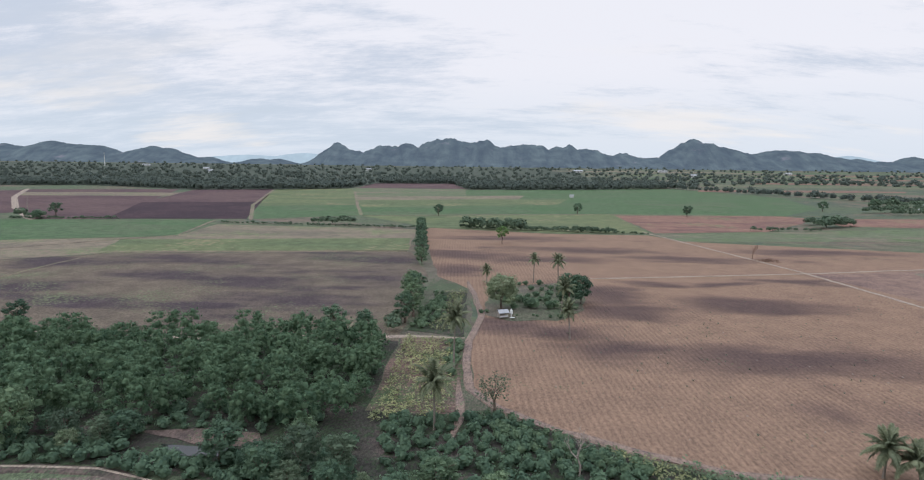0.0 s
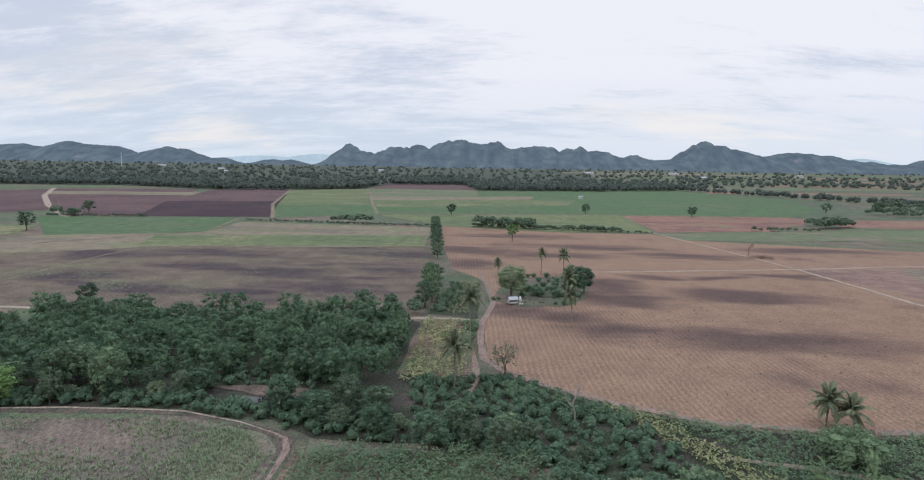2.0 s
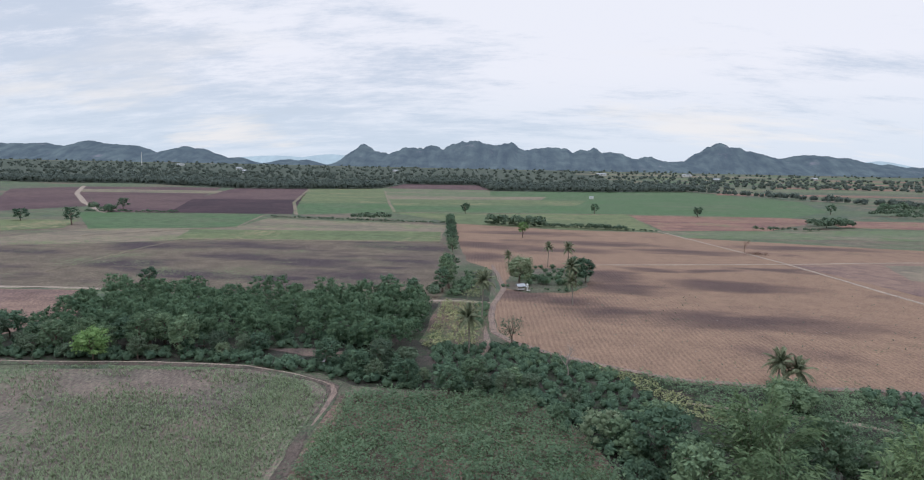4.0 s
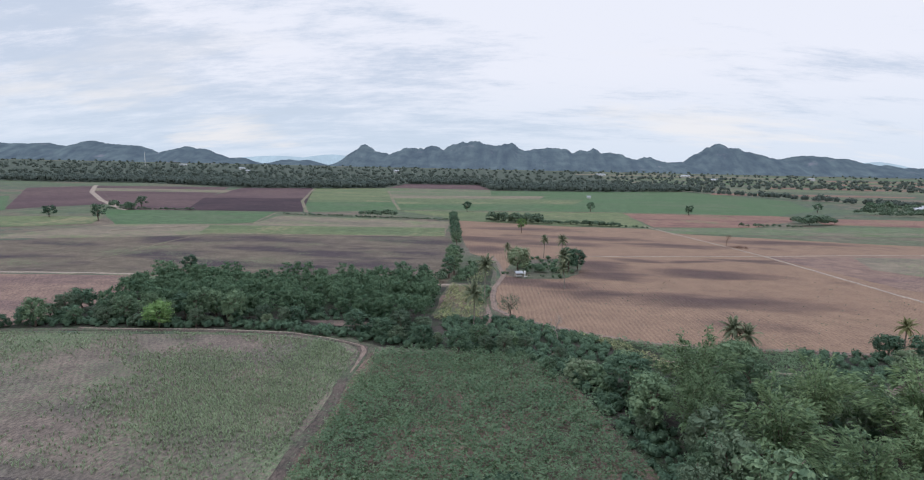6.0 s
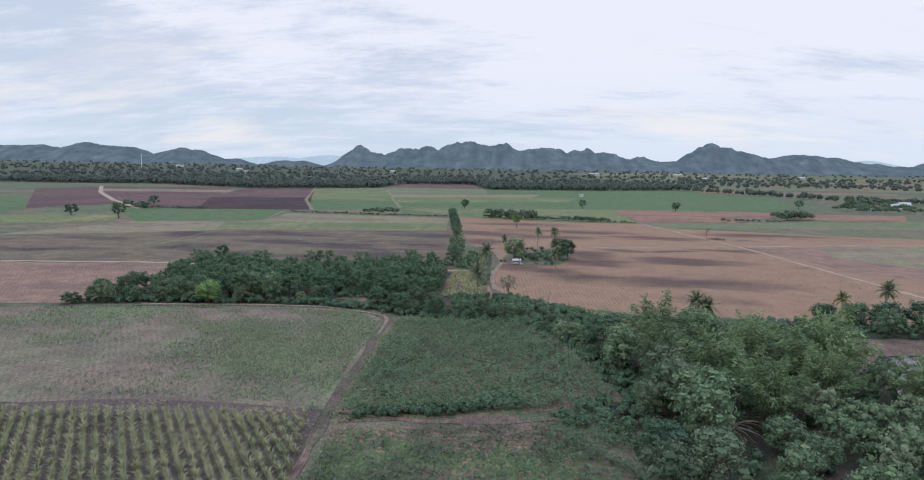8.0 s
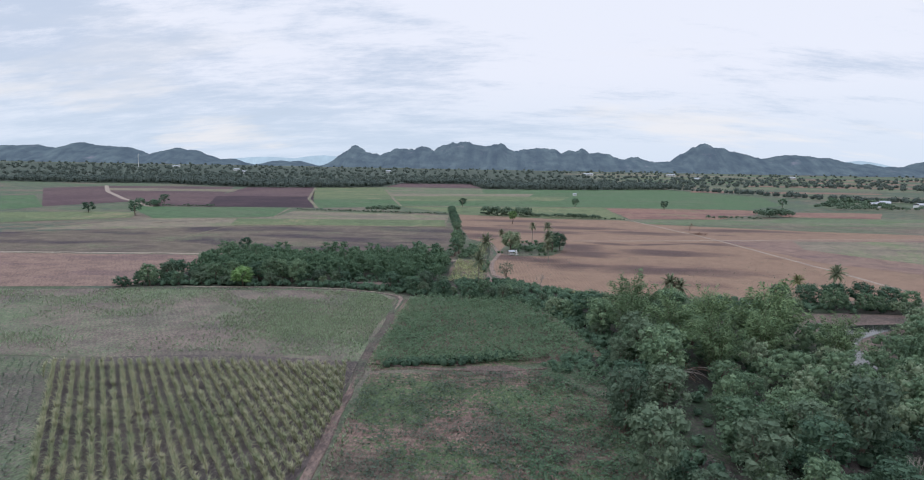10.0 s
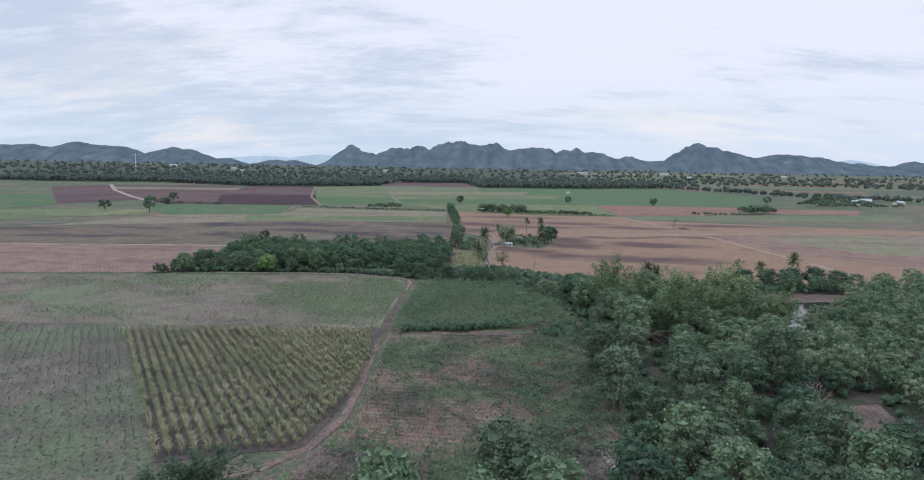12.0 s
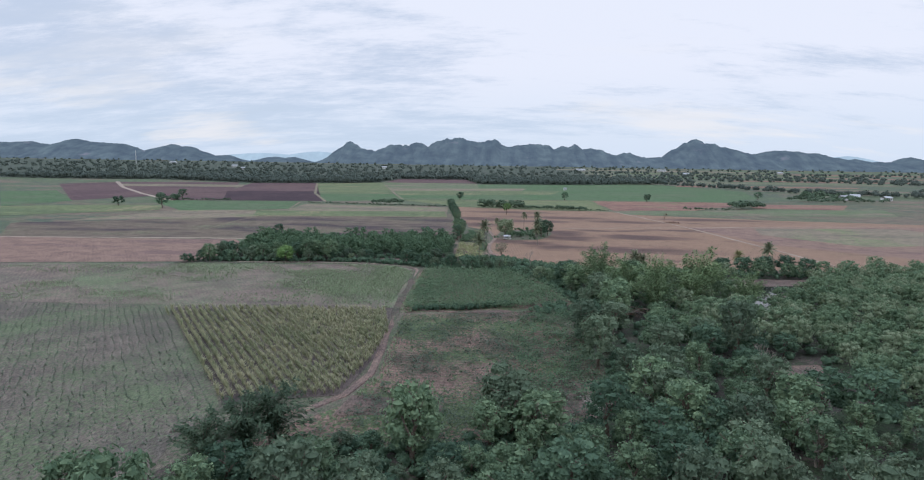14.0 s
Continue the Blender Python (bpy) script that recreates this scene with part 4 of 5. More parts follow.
under += [(x, y, 1.6) for x, y in strew([(-36, -66), (-24, -63), (-4, -62), (6, -56), (16, -56), (14, -66), (-20, -74), (-38, -80)], 1.9, 0.5, 49)]
grove_bushes = []
for (ax, ay), (bx, by), gap, low, high in (((8, 158), (22, 160), 2.4, 2.0, 3.5), ((4, 164), (22, 168), 2.4, 1.6, 3.2), ((6, 170), (25, 174), 2.4, 1.4, 3.0), ((4, 178), (25, 181), 2.8, 1.2, 2.4), ((10, 187), (24, 188), 2.8, 1.0, 2.2), ((-0.5, 153), (6, 152), 1.8, 0.8, 1.6), ((9, 150), (19, 150), 1.7, 0.6, 1.5)):
    steps = max(1, int(math.hypot(bx - ax, by - ay) / gap))
    for i in range(steps + 1):
        grove_bushes.append((ax + (bx - ax) * i / steps + dice.uniform(-1.2, 1.2), ay + (by - ay) * i / steps + dice.uniform(-1.5, 1.5), dice.uniform(low, high)))
stuff("grove_bushes", scrub, grove_bushes, mat_leaf, "soft green bushes round the field hut", "bushes", 12, (0.8, 1.1))
stuff("undergrowth", scrub, under, mat_leaf_dark, "dense dark undergrowth between the trunks", "undergrowth", 11, (0.6, 1.3))

# single trees
def single(x, y, seed, height, radius, bottom, leaf, label, lobes=17, sprays=60, size=0.6, group="", flat=1.0, name="broadleaf_tree", heart=0.64):
    t = broadleaf_tree(seed, height, radius, bottom, leaf, int(lobes * 1.6), int(sprays * 0.8), size * 0.46, label, "tree", group, flat, name, heart)
    t.matrix_basis = spot(x, y, 1, 1, seed * 37 % 360)
    return t


single(4.2, 157, 101, 9.2, 4.6, 0.8, mat_leaf_pale, "pale green spreading tree behind the hut", 22, 90, 0.55)
single(22, 162, 102, 9.0, 4.0, 0.8, mat_leaf_dark, "dark green dense tree beside palms", 20, 80, 0.6)
single(25.5, 165, 103, 8.2, 3.4, 0.8, mat_leaf_dark, "dark green dense tree beside palms", 18, 70, 0.6)
single(6.8, 280, 104, 8.5, 2.9, 2.2, mat_leaf_bright, "light green round-headed tree alone in tilled soil", 14, 46, 0.7)
single(1.8, 92.5, 105, 6.4, 3.0, 0.8, mat_leaf_soft, "thin feathery tree beside the track", 16, 44, 0.34, heart=0.2)
single(46, 65.5, 106, 4.3, 4.2, 0.3, mat_leaf, "broad round green bushy tree below palms", 24, 110, 0.5)
for i, (x, y, h, r) in enumerate(((78, 73, 5.4, 3.2), (84.5, 71.5, 6.2, 3.4), (91, 71, 6.8, 3.6), (97.5, 69.5, 7.4, 3.8), (104, 68, 6.6, 3.6))):
    single(x, y, 180 + i, h, r, 0.3, mat_leaf_dark, "dark dense tree above the stream bank", 18, 62, 0.56, "trees above the stream")
single(-104.5, 70, 107, 4.6, 3.0, 0.2, mat_leaf_dark, "round dark bush at the thicket's end", 14, 60, 0.5)
single(-109, 67, 117, 3.0, 2.4, 0.1, mat_leaf_dark, "low dark bush at the thicket's end", 12, 40, 0.5)
single(-75.5, 72.5, 108, 6.0, 3.4, 0.3, mat_leaf_bright, "bright yellow-green tree at the thicket's edge", 16, 70, 0.6)
single(-97, 124, 109, 8.2, 2.6, 2.5, mat_leaf_dark, "taller dark tree above the thicket", 12, 50, 0.6)
single(-31, 126, 110, 8.2, 2.8, 2.0, mat_leaf_dark, "taller dark tree above the thicket", 12, 50, 0.6)
single(-24, 124, 111, 7.8, 2.4, 2.0, mat_leaf_dark, "taller dark tree above the thicket", 12, 50, 0.6)
for x, y, seed, h, r in ((-237, 277, 120, 10.5, 4.2), (-34, 418, 121, 8.5, 3.6), (65, 449, 122, 8.5, 3.6), (141, 440, 123, 8.5, 3.8), (272, 510, 124, 9.0, 4.2), (-277, 289, 125, 7.5, 4.2), (-277, 380, 126, 8.5, 4.4), (-268, 352, 127, 5.0, 3.0), (344, 560, 128, 9.0, 4.6), (205, 380, 129, 7.5, 4.0)):
    single(x, y, seed, h, r, h * 0.08, mat_leaf_dark, "dark round tree standing alone between fields", 13, 46, 0.8, "lone field trees")
for i, (x, y, h, r) in enumerate(((-18.4, 142, 8.0, 2.6), (-17.2, 148, 9.0, 2.8), (-18.5, 154, 9.5, 2.9), (-18, 161, 9.0, 2.7), (-19.5, 167, 8.5, 2.6), (-20.5, 172, 7.0, 2.6))):
    single(x, y, 140 + i, h, r, 0.4, mat_leaf if i % 3 else mat_leaf_dark, "tall bushy tree in a hedge beside the track", 15, 60, 0.55, "hedge trees")
for i in range(11):
    y = 222 + i * 11.5
    single(-23.5 - (y - 222) * 0.115, y, 160 + i, 6.5 + (i * 37 % 5) * 0.55, 2.6 + (i * 13 % 4) * 0.25, 0.3, mat_leaf_dark if i else mat_leaf, "dense tree in a hedge between two fields", 12, 44, 0.7, "hedge trees")


# feathery bamboo
def bamboo(seed, label, culms=34, height=12.0, leaf=mat_bamboo):
    """A fountain of arching stems, each with narrow leaves that stream along its outer half and hang from its tip."""
    dice = np.random.RandomState(seed)
    thing = tagged(new("bamboo_clump"), label, "bamboo", "bamboo clumps")
    bm = bmesh.new()
    pieces = []
    for i in range(culms):
        a = i * 2.39996 + dice.uniform(-0.4, 0.4)
        out = math.sqrt((i + 0.5) / culms)
        lean, h = 0.6 + 5.4 * out * dice.uniform(0.8, 1.1), height * (1.06 - 0.46 * out ** 2) * dice.uniform(0.85, 1.08)
        bx, by = dice.normal(0, 0.5, 2)

        def stem(f):
            return np.array((bx + math.cos(a) * lean * f ** 1.8, by + math.sin(a) * lean * f ** 1.8, h * (1.28 * f - 0.28 * f ** 3)))

        tube(bm, [tuple(stem(k / 6) - np.array((0, 0, 0.1))) for k in range(7)], [0.05 * (1 - 0.8 * k / 6) for k in range(7)], 4)
        count = 118
        f = dice.uniform(0.22, 1.04, count) ** 0.8
        place = np.array([stem(x) for x in f])
        along = np.array([stem(x + 0.04) - stem(x - 0.04) for x in f])
        along /= np.linalg.norm(along, axis=1)[:, None]
        place += dice.normal(0, 1, (count, 3)) * (0.14 + 0.34 * np.sin(np.clip(f, 0, 1) * math.pi * 0.85))[:, None]
        streak = along * 0.8 + np.array((math.cos(a) * 0.35, math.sin(a) * 0.35, -0.35)) + dice.normal(0, 0.34, (count, 3))
        streak /= np.linalg.norm(streak, axis=1)[:, None]
        wide = np.cross(streak, np.array((0, 0, 1.0)) + dice.normal(0, 0.35, (count, 3)))
        wide /= np.linalg.norm(wide, axis=1)[:, None] + 1e-9
        long = dice.uniform(0.45, 0.95, (count, 1))
        broad = long * 0.17
        v = np.stack((place, place + streak * long * 0.45 + wide * broad, place + streak * long - np.array((0, 0, 0.12)), place + streak * long * 0.45 - wide * broad), axis=1).reshape(-1, 3)
        pieces.append((v, np.arange(4 * count).reshape(-1, 4)))
    part("stem", bm, mat_bark, thing)
    v, f = merged(pieces)
    v[:, 2] = np.maximum(v[:, 2], 0.2)
    part("foliage", mesh_from("foliage", v.tolist(), f.tolist(), leaf), None, thing)
    return thing


FEATHERY = "feathery light green bamboo clump with arching stems"
plumes = [bamboo(201, FEATHERY), bamboo(202, FEATHERY, 26, 9.5)]
dark_plume = bamboo(203, "tall dark green bamboo clump at the field corner", 28, 10.5, mat_bamboo_dark)
dark_plume.matrix_basis = spot(*PLUMES[-1])
for i, (x, y, s) in enumerate(PLUMES[:-1]):
    m = spot(x, y, s, 1.0, i * 77)
    if i < 2:
        plumes[i].matrix_basis = m
    else:
        copy_thing(dark_plume if y < -50 else plumes[i % 3 % 2], m)


# coconut palms
def frond_mesh(seed, length, rise, drop):
    """One feather leaf: an arched rib with drooping leaflets down both sides."""
    dice = random.Random(seed)
    verts, faces = [], []
    steps = 18

    def rib(f):
        return Vector((length * (f - 0.1 * f ** 3), 0, rise * math.sin(f * math.pi * 0.6) - drop * f ** 2.2))

    for i in range(steps):
        a, b = rib(i / steps), rib((i + 1) / steps)
        w = 0.05 * (1 - 0.8 * i / steps)
        k = len(verts)
        verts += [(a.x, -w, a.z), (a.x, w, a.z), (b.x, w * 0.9, b.z), (b.x, -w * 0.9, b.z)]
        faces.append((k, k + 1, k + 2, k + 3))
        f = (i + 0.5) / steps
        reach = 0.62 * math.sin(min(0.97, 0.2 + f * 0.8) * math.pi) ** 0.6 + 0.10
        for half in (0, 1):
            c = a.lerp(b, 0.5 * half + 0.2)
            for side in (-1, 1):
                r = reach * dice.uniform(0.8, 1.1)
                hang = r * dice.uniform(0.35, 0.75)
                k = len(verts)
                tip = (c.x + 0.45 * r, side * r * 0.8, c.z - hang)
                verts += [(c.x - 0.05, 0, c.z), (c.x + 0.07, 0, c.z), tip, (c.x + 0.16 * r, side * r * 0.5, c.z - hang * 0.35)]
                faces.append((k, k + 1, k + 2, k + 3) if side > 0 else (k + 3, k + 2, k + 1, k))
    return verts, faces


def frond_set(mat):
    return [mesh_from("frond", *frond_mesh(s, L, r, d), mat) for s, L, r, d in ((1, 3.3, 0.5, 0.9), (2, 3.4, 0.4, 1.5), (3, 3.0, 0.5, 0.3), (4, 3.1, 0.2, 1.2))]


FRONDS, FRONDS_YELLOW = frond_set(mat_frond), frond_set(mat_frond_yellow)


def palm(x, y, height, seed, size=1.0, fronds=None, label="coconut palm with drooping green fronds and a slim grey trunk"):
    dice = random.Random(seed)
    thing = tagged(new("coconut_palm"), label, "palm", "coconut palms")
    bm = bmesh.new()
    lx, ly = dice.uniform(-0.6, 0.6), dice.uniform(-0.6, 0.6)
    line = [(lx * (k / 8) ** 1.6, ly * (k / 8) ** 1.6, height * k / 8 - (0.15 if k == 0 else 0)) for k in range(9)]
    tube(bm, line, [0.24, 0.18, 0.16, 0.15, 0.145, 0.14, 0.135, 0.13, 0.16], 8)
    part("trunk", bm, mat_palm_bark, thing)
    count = 24
    for i in range(count):
        tier = i / count
        mesh = (fronds or FRONDS)[2 if tier < 0.28 else 0 if tier < 0.55 else 1 if tier < 0.8 else 3]
        up = -72 + 112 * tier
        part("frond", mesh, None, thing, m=Matrix.Translation(line[-1]) @ pose(0, 0, 0, dice.uniform(-12, 12), up, i * 137.5 + dice.uniform(-12, 12)) @ Matrix.Scale(size * dice.uniform(0.88, 1.12), 4))
    bm = bmesh.new()
    for i in range(7):
        a = i * 2 * math.pi / 7
        bmesh.ops.create_icosphere(bm, subdivisions=1, radius=0.14 * size, matrix=Matrix.Translation((line[-1][0] + math.cos(a) * 0.27, line[-1][1] + math.sin(a) * 0.27, height - 0.25)))
    part("coconuts", bm, mat_brush, thing)
    thing.matrix_basis = spot(x, y, 1, 1, dice.uniform(0, 360))
    return thing


for i, (x, y, h, s) in enumerate(((-5.2, 110, 10.4, 1.1), (-6.5, 86.6, 7.4, 1.15), (18.2, 131.7, 6.6, 0.9), (18.4, 149.7, 7.6, 0.95), (14.8, 192, 7.6, 0.85), (21.5, 184, 8.6, 0.95), (0.3, 189, 4.4, 0.8), (48.8, 77.3, 4.1, 1.0), (51.9, 75.4, 3.2, 1.05), (95, 79.5, 7.8, 1.0))):
    palm(x, y, h, 300 + i, s)
palm(86.5, 82, 4.6, 330, 0.85, FRONDS_YELLOW, "small coconut palm with yellowing fronds")


# dead trees
def bare_tree(x, y, seed, height, label, mat=mat_dead, spread=2.6):
    dice = random.Random(seed)
    thing = tagged(new("bare_tree"), label, "tree")
    bm = bmesh.new()

    def grow(p, way, length, radius, level):
        q = p + way * length
        mid = p.lerp(q, 0.5) + Vector((dice.uniform(-0.1, 0.1), dice.uniform(-0.1, 0.1), 0)) * length
        tube(bm, [p, mid, q], [radius, radius * 0.8, radius * 0.6], 5 if level < 2 else 4)
        if level < 4:
            for i in range(3 if level else 4):
                turn = Vector((dice.uniform(-1, 1), dice.uniform(-1, 1), dice.uniform(0.15, 0.9)))
                grow(p.lerp(q, dice.uniform(0.6, 1.0)), (way * 0.6 + turn * 0.75).normalized(), length * dice.uniform(0.5, 0.75), radius * 0.5, level + 1)

    grow(Vector((0, 0, -0.1)), Vector((dice.uniform(-0.15, 0.15), 0, 1)).normalized(), height * 0.42, 0.022 * height, 0)
    part("branches", bm, mat, thing)
    thing.matrix_basis = spot(x, y)
    return thing


bare_tree(105, 247, 401, 7.5, "leafless reddish dead tree in the tilled field", mat_brush)
bare_tree(47, -31, 402, 7.0, "pale leafless tree at the edge of a clearing")
bare_tree(40, -64, 403, 8.0, "pale leafless tree among green crowns")
bare_tree(-9, -53, 404, 4.2, "thin bare sapling at the field corner")
bare_tree(12, 75, 405, 7.0, "pale half-bare tree over the bushes")
bare_tree(88, 82, 406, 4.0, "thin bare sapling beside palms", mat_brush)
bare_tree(33, 17, 407, 6.5, "pale leaning dead tree among bamboo")
bare_tree(62, 42, 408, 6.5, "pale leafless tree beside the stream bank")

bm = bmesh.new()
dice = random.Random(44)
for i in range(60):
    a, r = dice.uniform(0, 6.28), dice.uniform(0, 2.6)
    p = Vector((math.cos(a) * r * 1.6, math.sin(a) * r * 0.8, dice.uniform(0, 0.9) * (1 - r / 3.2)))
    q = p + Vector((dice.uniform(-1.6, 1.6), dice.uniform(-1, 1), dice.uniform(0.1, 0.9)))
    tube(bm, [p, p.lerp(q, 0.5) + Vector((0, 0, 0.1)), q], [0.06, 0.05, 0.02], 4)
pile = part("brush_pile", bm, mat_brush, None)
pile.matrix_basis = spot(109, 243, 1.3)
tagged(pile, "heap of dry reddish brushwood in the tilled field", "brushwood")

fallen = tagged(new("fallen_bamboo"), "dry fallen bamboo stems arching over a shaded gully", "fallen bamboo")
dice = random.Random(45)
for i in range(26):
    a, reach, lift = radians(dice.uniform(-75, 35)), dice.uniform(3.0, 8.0), dice.uniform(0.8, 2.6)
    x0, y0 = dice.uniform(-1.2, 1.2), dice.uniform(-1.2, 1.2)
    bm = bmesh.new()
    tube(bm, [(x0 + math.cos(a) * reach * f, y0 + math.sin(a) * reach * f, 0.3 + lift * math.sin(f * 2.6)) for f in (0.0, 0.25, 0.5, 0.75, 1.0)], [0.06, 0.055, 0.045, 0.03, 0.015], 5)
    part("stem", bm, mat_dead if i % 2 else mat_brush, fallen)
fallen.matrix_basis = spot(31, 8.5)

# ---- crops ----
def blades(seed, count, height, lean, width, rise=0.0):
    """A tuft of arching pointed leaves: two quads a leaf."""
    dice = np.random.RandomState(seed)
    verts, faces = [], []
    for i in range(count):
        a, h, l = dice.uniform(0, 6.283), height * dice.uniform(0.6, 1.1), lean * dice.uniform(0.5, 1.2)
        c, s = math.cos(a), math.sin(a)
        z0 = rise * dice.uniform(0, 1) * height
        k = len(verts)
        for f, w in ((0.0, 0.6), (0.55, 1.0), (1.0, 0.15)):
            x = l * f ** 1.6
            z = z0 + (h - z0) * (f - 0.35 * f ** 3) * 1.35
            for side in (-1, 1):
                verts.append((c * x - s * side * width * w * 0.5, s * x + c * side * width * w * 0.5, z))
        faces += [(k, k + 1, k + 3, k + 2), (k + 2, k + 3, k + 5, k + 4)]
    return np.array(verts), np.array(faces)


def shrub(seed, count, height, spread, size):
    dice = np.random.RandomState(seed)
    p = dice.normal(0, 1, (count, 3)) * np.array((spread * 0.4, spread * 0.4, height * 0.22)) + np.array((0, 0, height * 0.62))
    p[:, 2] = np.maximum(p[:, 2], 0.08)
    w = np.tile((0.0, 0.0, 1.0), (count, 1)) + dice.normal(0, 0.3, (count, 3))
    return leaf_quads(p, w, size, dice)


def thinned(places, scale, low, seed, high=1.0):
    """Keeps more of the places where a slow noise is high, so that the growth comes in drifts."""
    dice = random.Random(seed)
    out = []
    for x, y in places:
        f = noise.fractal((x * scale, y * scale, seed * 0.37), 0.9, 2.0, 3) * 0.9 + 0.5
        if dice.random() < low + (high - low) * min(1, max(0, f)):
            out.append((x, y))
    return out


cane_plot = [(-80, 1), (-70, 3), (-56, 5.5), (-27, 6.5), (-23.2, -12), (-23.2, -30), (-25.4, -46.8), (-42.0, -51.5)]
stuff("cane", [blades(s, 18, 1.65, 0.76, 0.08, 0.5) for s in range(500, 506)], thinned(strew(cane_plot, 0.34, 0.12, 51, 35, 1.44), 0.09, 0.74, 51), mat_cane, "stand of tall yellow-green cane in rows", "cane", 51, (0.55, 1.15), 0.1)
shrub_plot = [(-23, 61.5), (4, 65), (12, 51), (17, 35), (20, 19.5), (6, 13), (-6, 10.5), (-21.5, 7), (-23.5, 12)]
stuff("shrub_crop", [shrub(s, 34, 1.5, 1.0, 0.18) for s in range(510, 516)], thinned(strew(shrub_plot, 0.8, 0.35, 52, 10, 1.1), 0.09, 0.8, 52), mat_cassava, "dense dark green shrub crop", "shrub crop", 52, (0.5, 1.45), 0.05)
stuff("plot_edge", scrub, [(x, y, 1.5) for x, y in strew([(-20, 7), (-6, 10), (4, 15), (4, 18), (-6, 13), (-20, 10)], 1.3, 0.4, 53)], mat_leaf_dark, "dark uncut edge of the shrub crop", "undergrowth", 53, (0.7, 1.2))
grass_plot = [(-175, 50), (-110, 62.5), (-76, 66.5), (-46, 69.5), (-34, 67), (-28.5, 60), (-28.5, 11.5), (-56, 12), (-83, 7), (-140, 4)]
tuft = [blades(s, 6, 0.5, 0.5, 0.14) for s in range(520, 526)]
fine_tuft = [blades(s, 4, 0.5, 0.36, 0.09) for s in range(526, 532)]


def meadow(places, seed):
    """Grass that thickens towards the track and comes in drifts elsewhere."""
    dice = random.Random(seed)
    out = []
    for x, y in places:
        drift = noise.fractal((x * 0.05 + y * 0.02, y * 0.07, 9.3), 0.9, 2.0, 4)
        lush = min(1.0, max(0.0, (x + 80) / 56)) * min(1.0, max(0.25, (y - 10) / 28))
        if dice.random() < 0.16 + 0.9 * lush + 0.8 * drift:
            out.append((x, y))
    return out


stuff("field_grass", fine_tuft, meadow(strew(grass_plot, 0.50, 0.3, 54, 34), 54) + meadow(strew([(-80, 66), (-46, 69.5), (-34, 67), (-28, 60), (-27, 12), (-52, 13), (-66, 40)], 0.50, 0.4, 55), 55), mat_blade, "knee-high green grass in drifts over bare soil", "grass", 54, (0.6, 1.4), 0.08)
stuff("lane_verge", fine_tuft, thinned(strew([(-24.6, 62), (-22, 63), (-22, 30), (-20.5, 6), (-23.6, 4), (-24.4, 30)], 0.55, 0.5, 71) + strew([(-28.6, 62), (-27.0, 62), (-27.2, 30), (-26.6, 8), (-28.6, 8)], 0.5, 0.5, 72) + strew([(-112, 62.5), (-76, 68.6), (-46, 70.4), (-34, 68), (-34, 66.6), (-46, 69), (-76, 67.2), (-112, 61)], 0.6, 0.5, 73) + strew([(-22.4, 2), (-20.4, -36), (-22.4, -47), (-20.6, -47), (-18.6, -36), (-20.6, 2)], 0.6, 0.5, 74), 0.1, 0.35, 71), mat_blade, "ragged grass along the field lane", "grass", 71, (0.6, 1.5), 0.08)
row_plot = [(-150, 1), (-125, 3.5), (-83, 4.5), (-43, -52), (-43, -64), (-42, -76), (-60, -92), (-120, -70)]
stuff("row_crop", [blades(s, 5, 0.3, 0.36, 0.09) for s in range(530, 535)], thinned(strew(row_plot, 0.5, 0.25, 56, 34, 1.5), 0.05, 0.45, 56, 0.95), mat_weed, "low green plants in rows", "row crop", 56, (0.6, 1.3), 0.08)
weed_plot = [(-22, 3), (8, 8), (18, -4), (20, -31), (16, -52), (6, -62), (-8, -66), (-26, -62), (-20, -48), (-18, -38), (-21, -14)]
stuff("weeds", [shrub(s, 16, 0.6, 1.1, 0.19) for s in range(540, 545)], thinned(strew(weed_plot, 0.75, 0.45, 57, 92, 1.0), 0.07, 0.06, 57, 0.9), mat_weed, "dark weeds over reddish fallow soil", "weeds", 57, (0.5, 1.3), 0.05)
tall_weeds = [(4, 6), (10, 12), (18, 10), (22, 2), (19, -12), (20, -34), (17, -50), (6, -44), (3, -20)]
stuff("tall_weeds", [shrub(s, 28, 1.3, 1.2, 0.21) for s in range(546, 550)], thinned(strew(tall_weeds, 1.2, 0.45, 58), 0.07, 0.3, 58), mat_cassava, "tall dark weeds beside the wood", "weeds", 58, (0.6, 1.3), 0.05)
yellow_plot = [(-16.5, 130), (-7, 129), (-5, 92), (-16, 88)]
yellow = [shrub(s, 14, 0.9, 0.8, 0.22) for s in range(550, 555)]
stuff("yellow_crop", yellow, thinned(strew(yellow_plot, 0.8, 0.35, 59, 4, 1.15), 0.12, 0.5, 59), mat_yellow, "yellowing leafy crop in loose rows", "crop", 59, (0.6, 1.2), 0.05)
stuff("yellow_crop", yellow, strew([(-13, 137), (-7, 135), (-5.5, 150), (-6, 176), (-11, 175), (-9, 150)], 1.3, 0.4, 60), mat_yellow, "pale leafy crop beside the track", "crop", 60, (0.7, 1.2), 0.05)
stuff("yellow_crop", yellow, strew([(17, 81), (24, 78), (33, 62), (36, 56), (30, 58), (23, 70)], 1.0, 0.4, 61), mat_yellow, "yellowing leafy crop below the track", "crop", 61, (0.7, 1.3), 0.05)
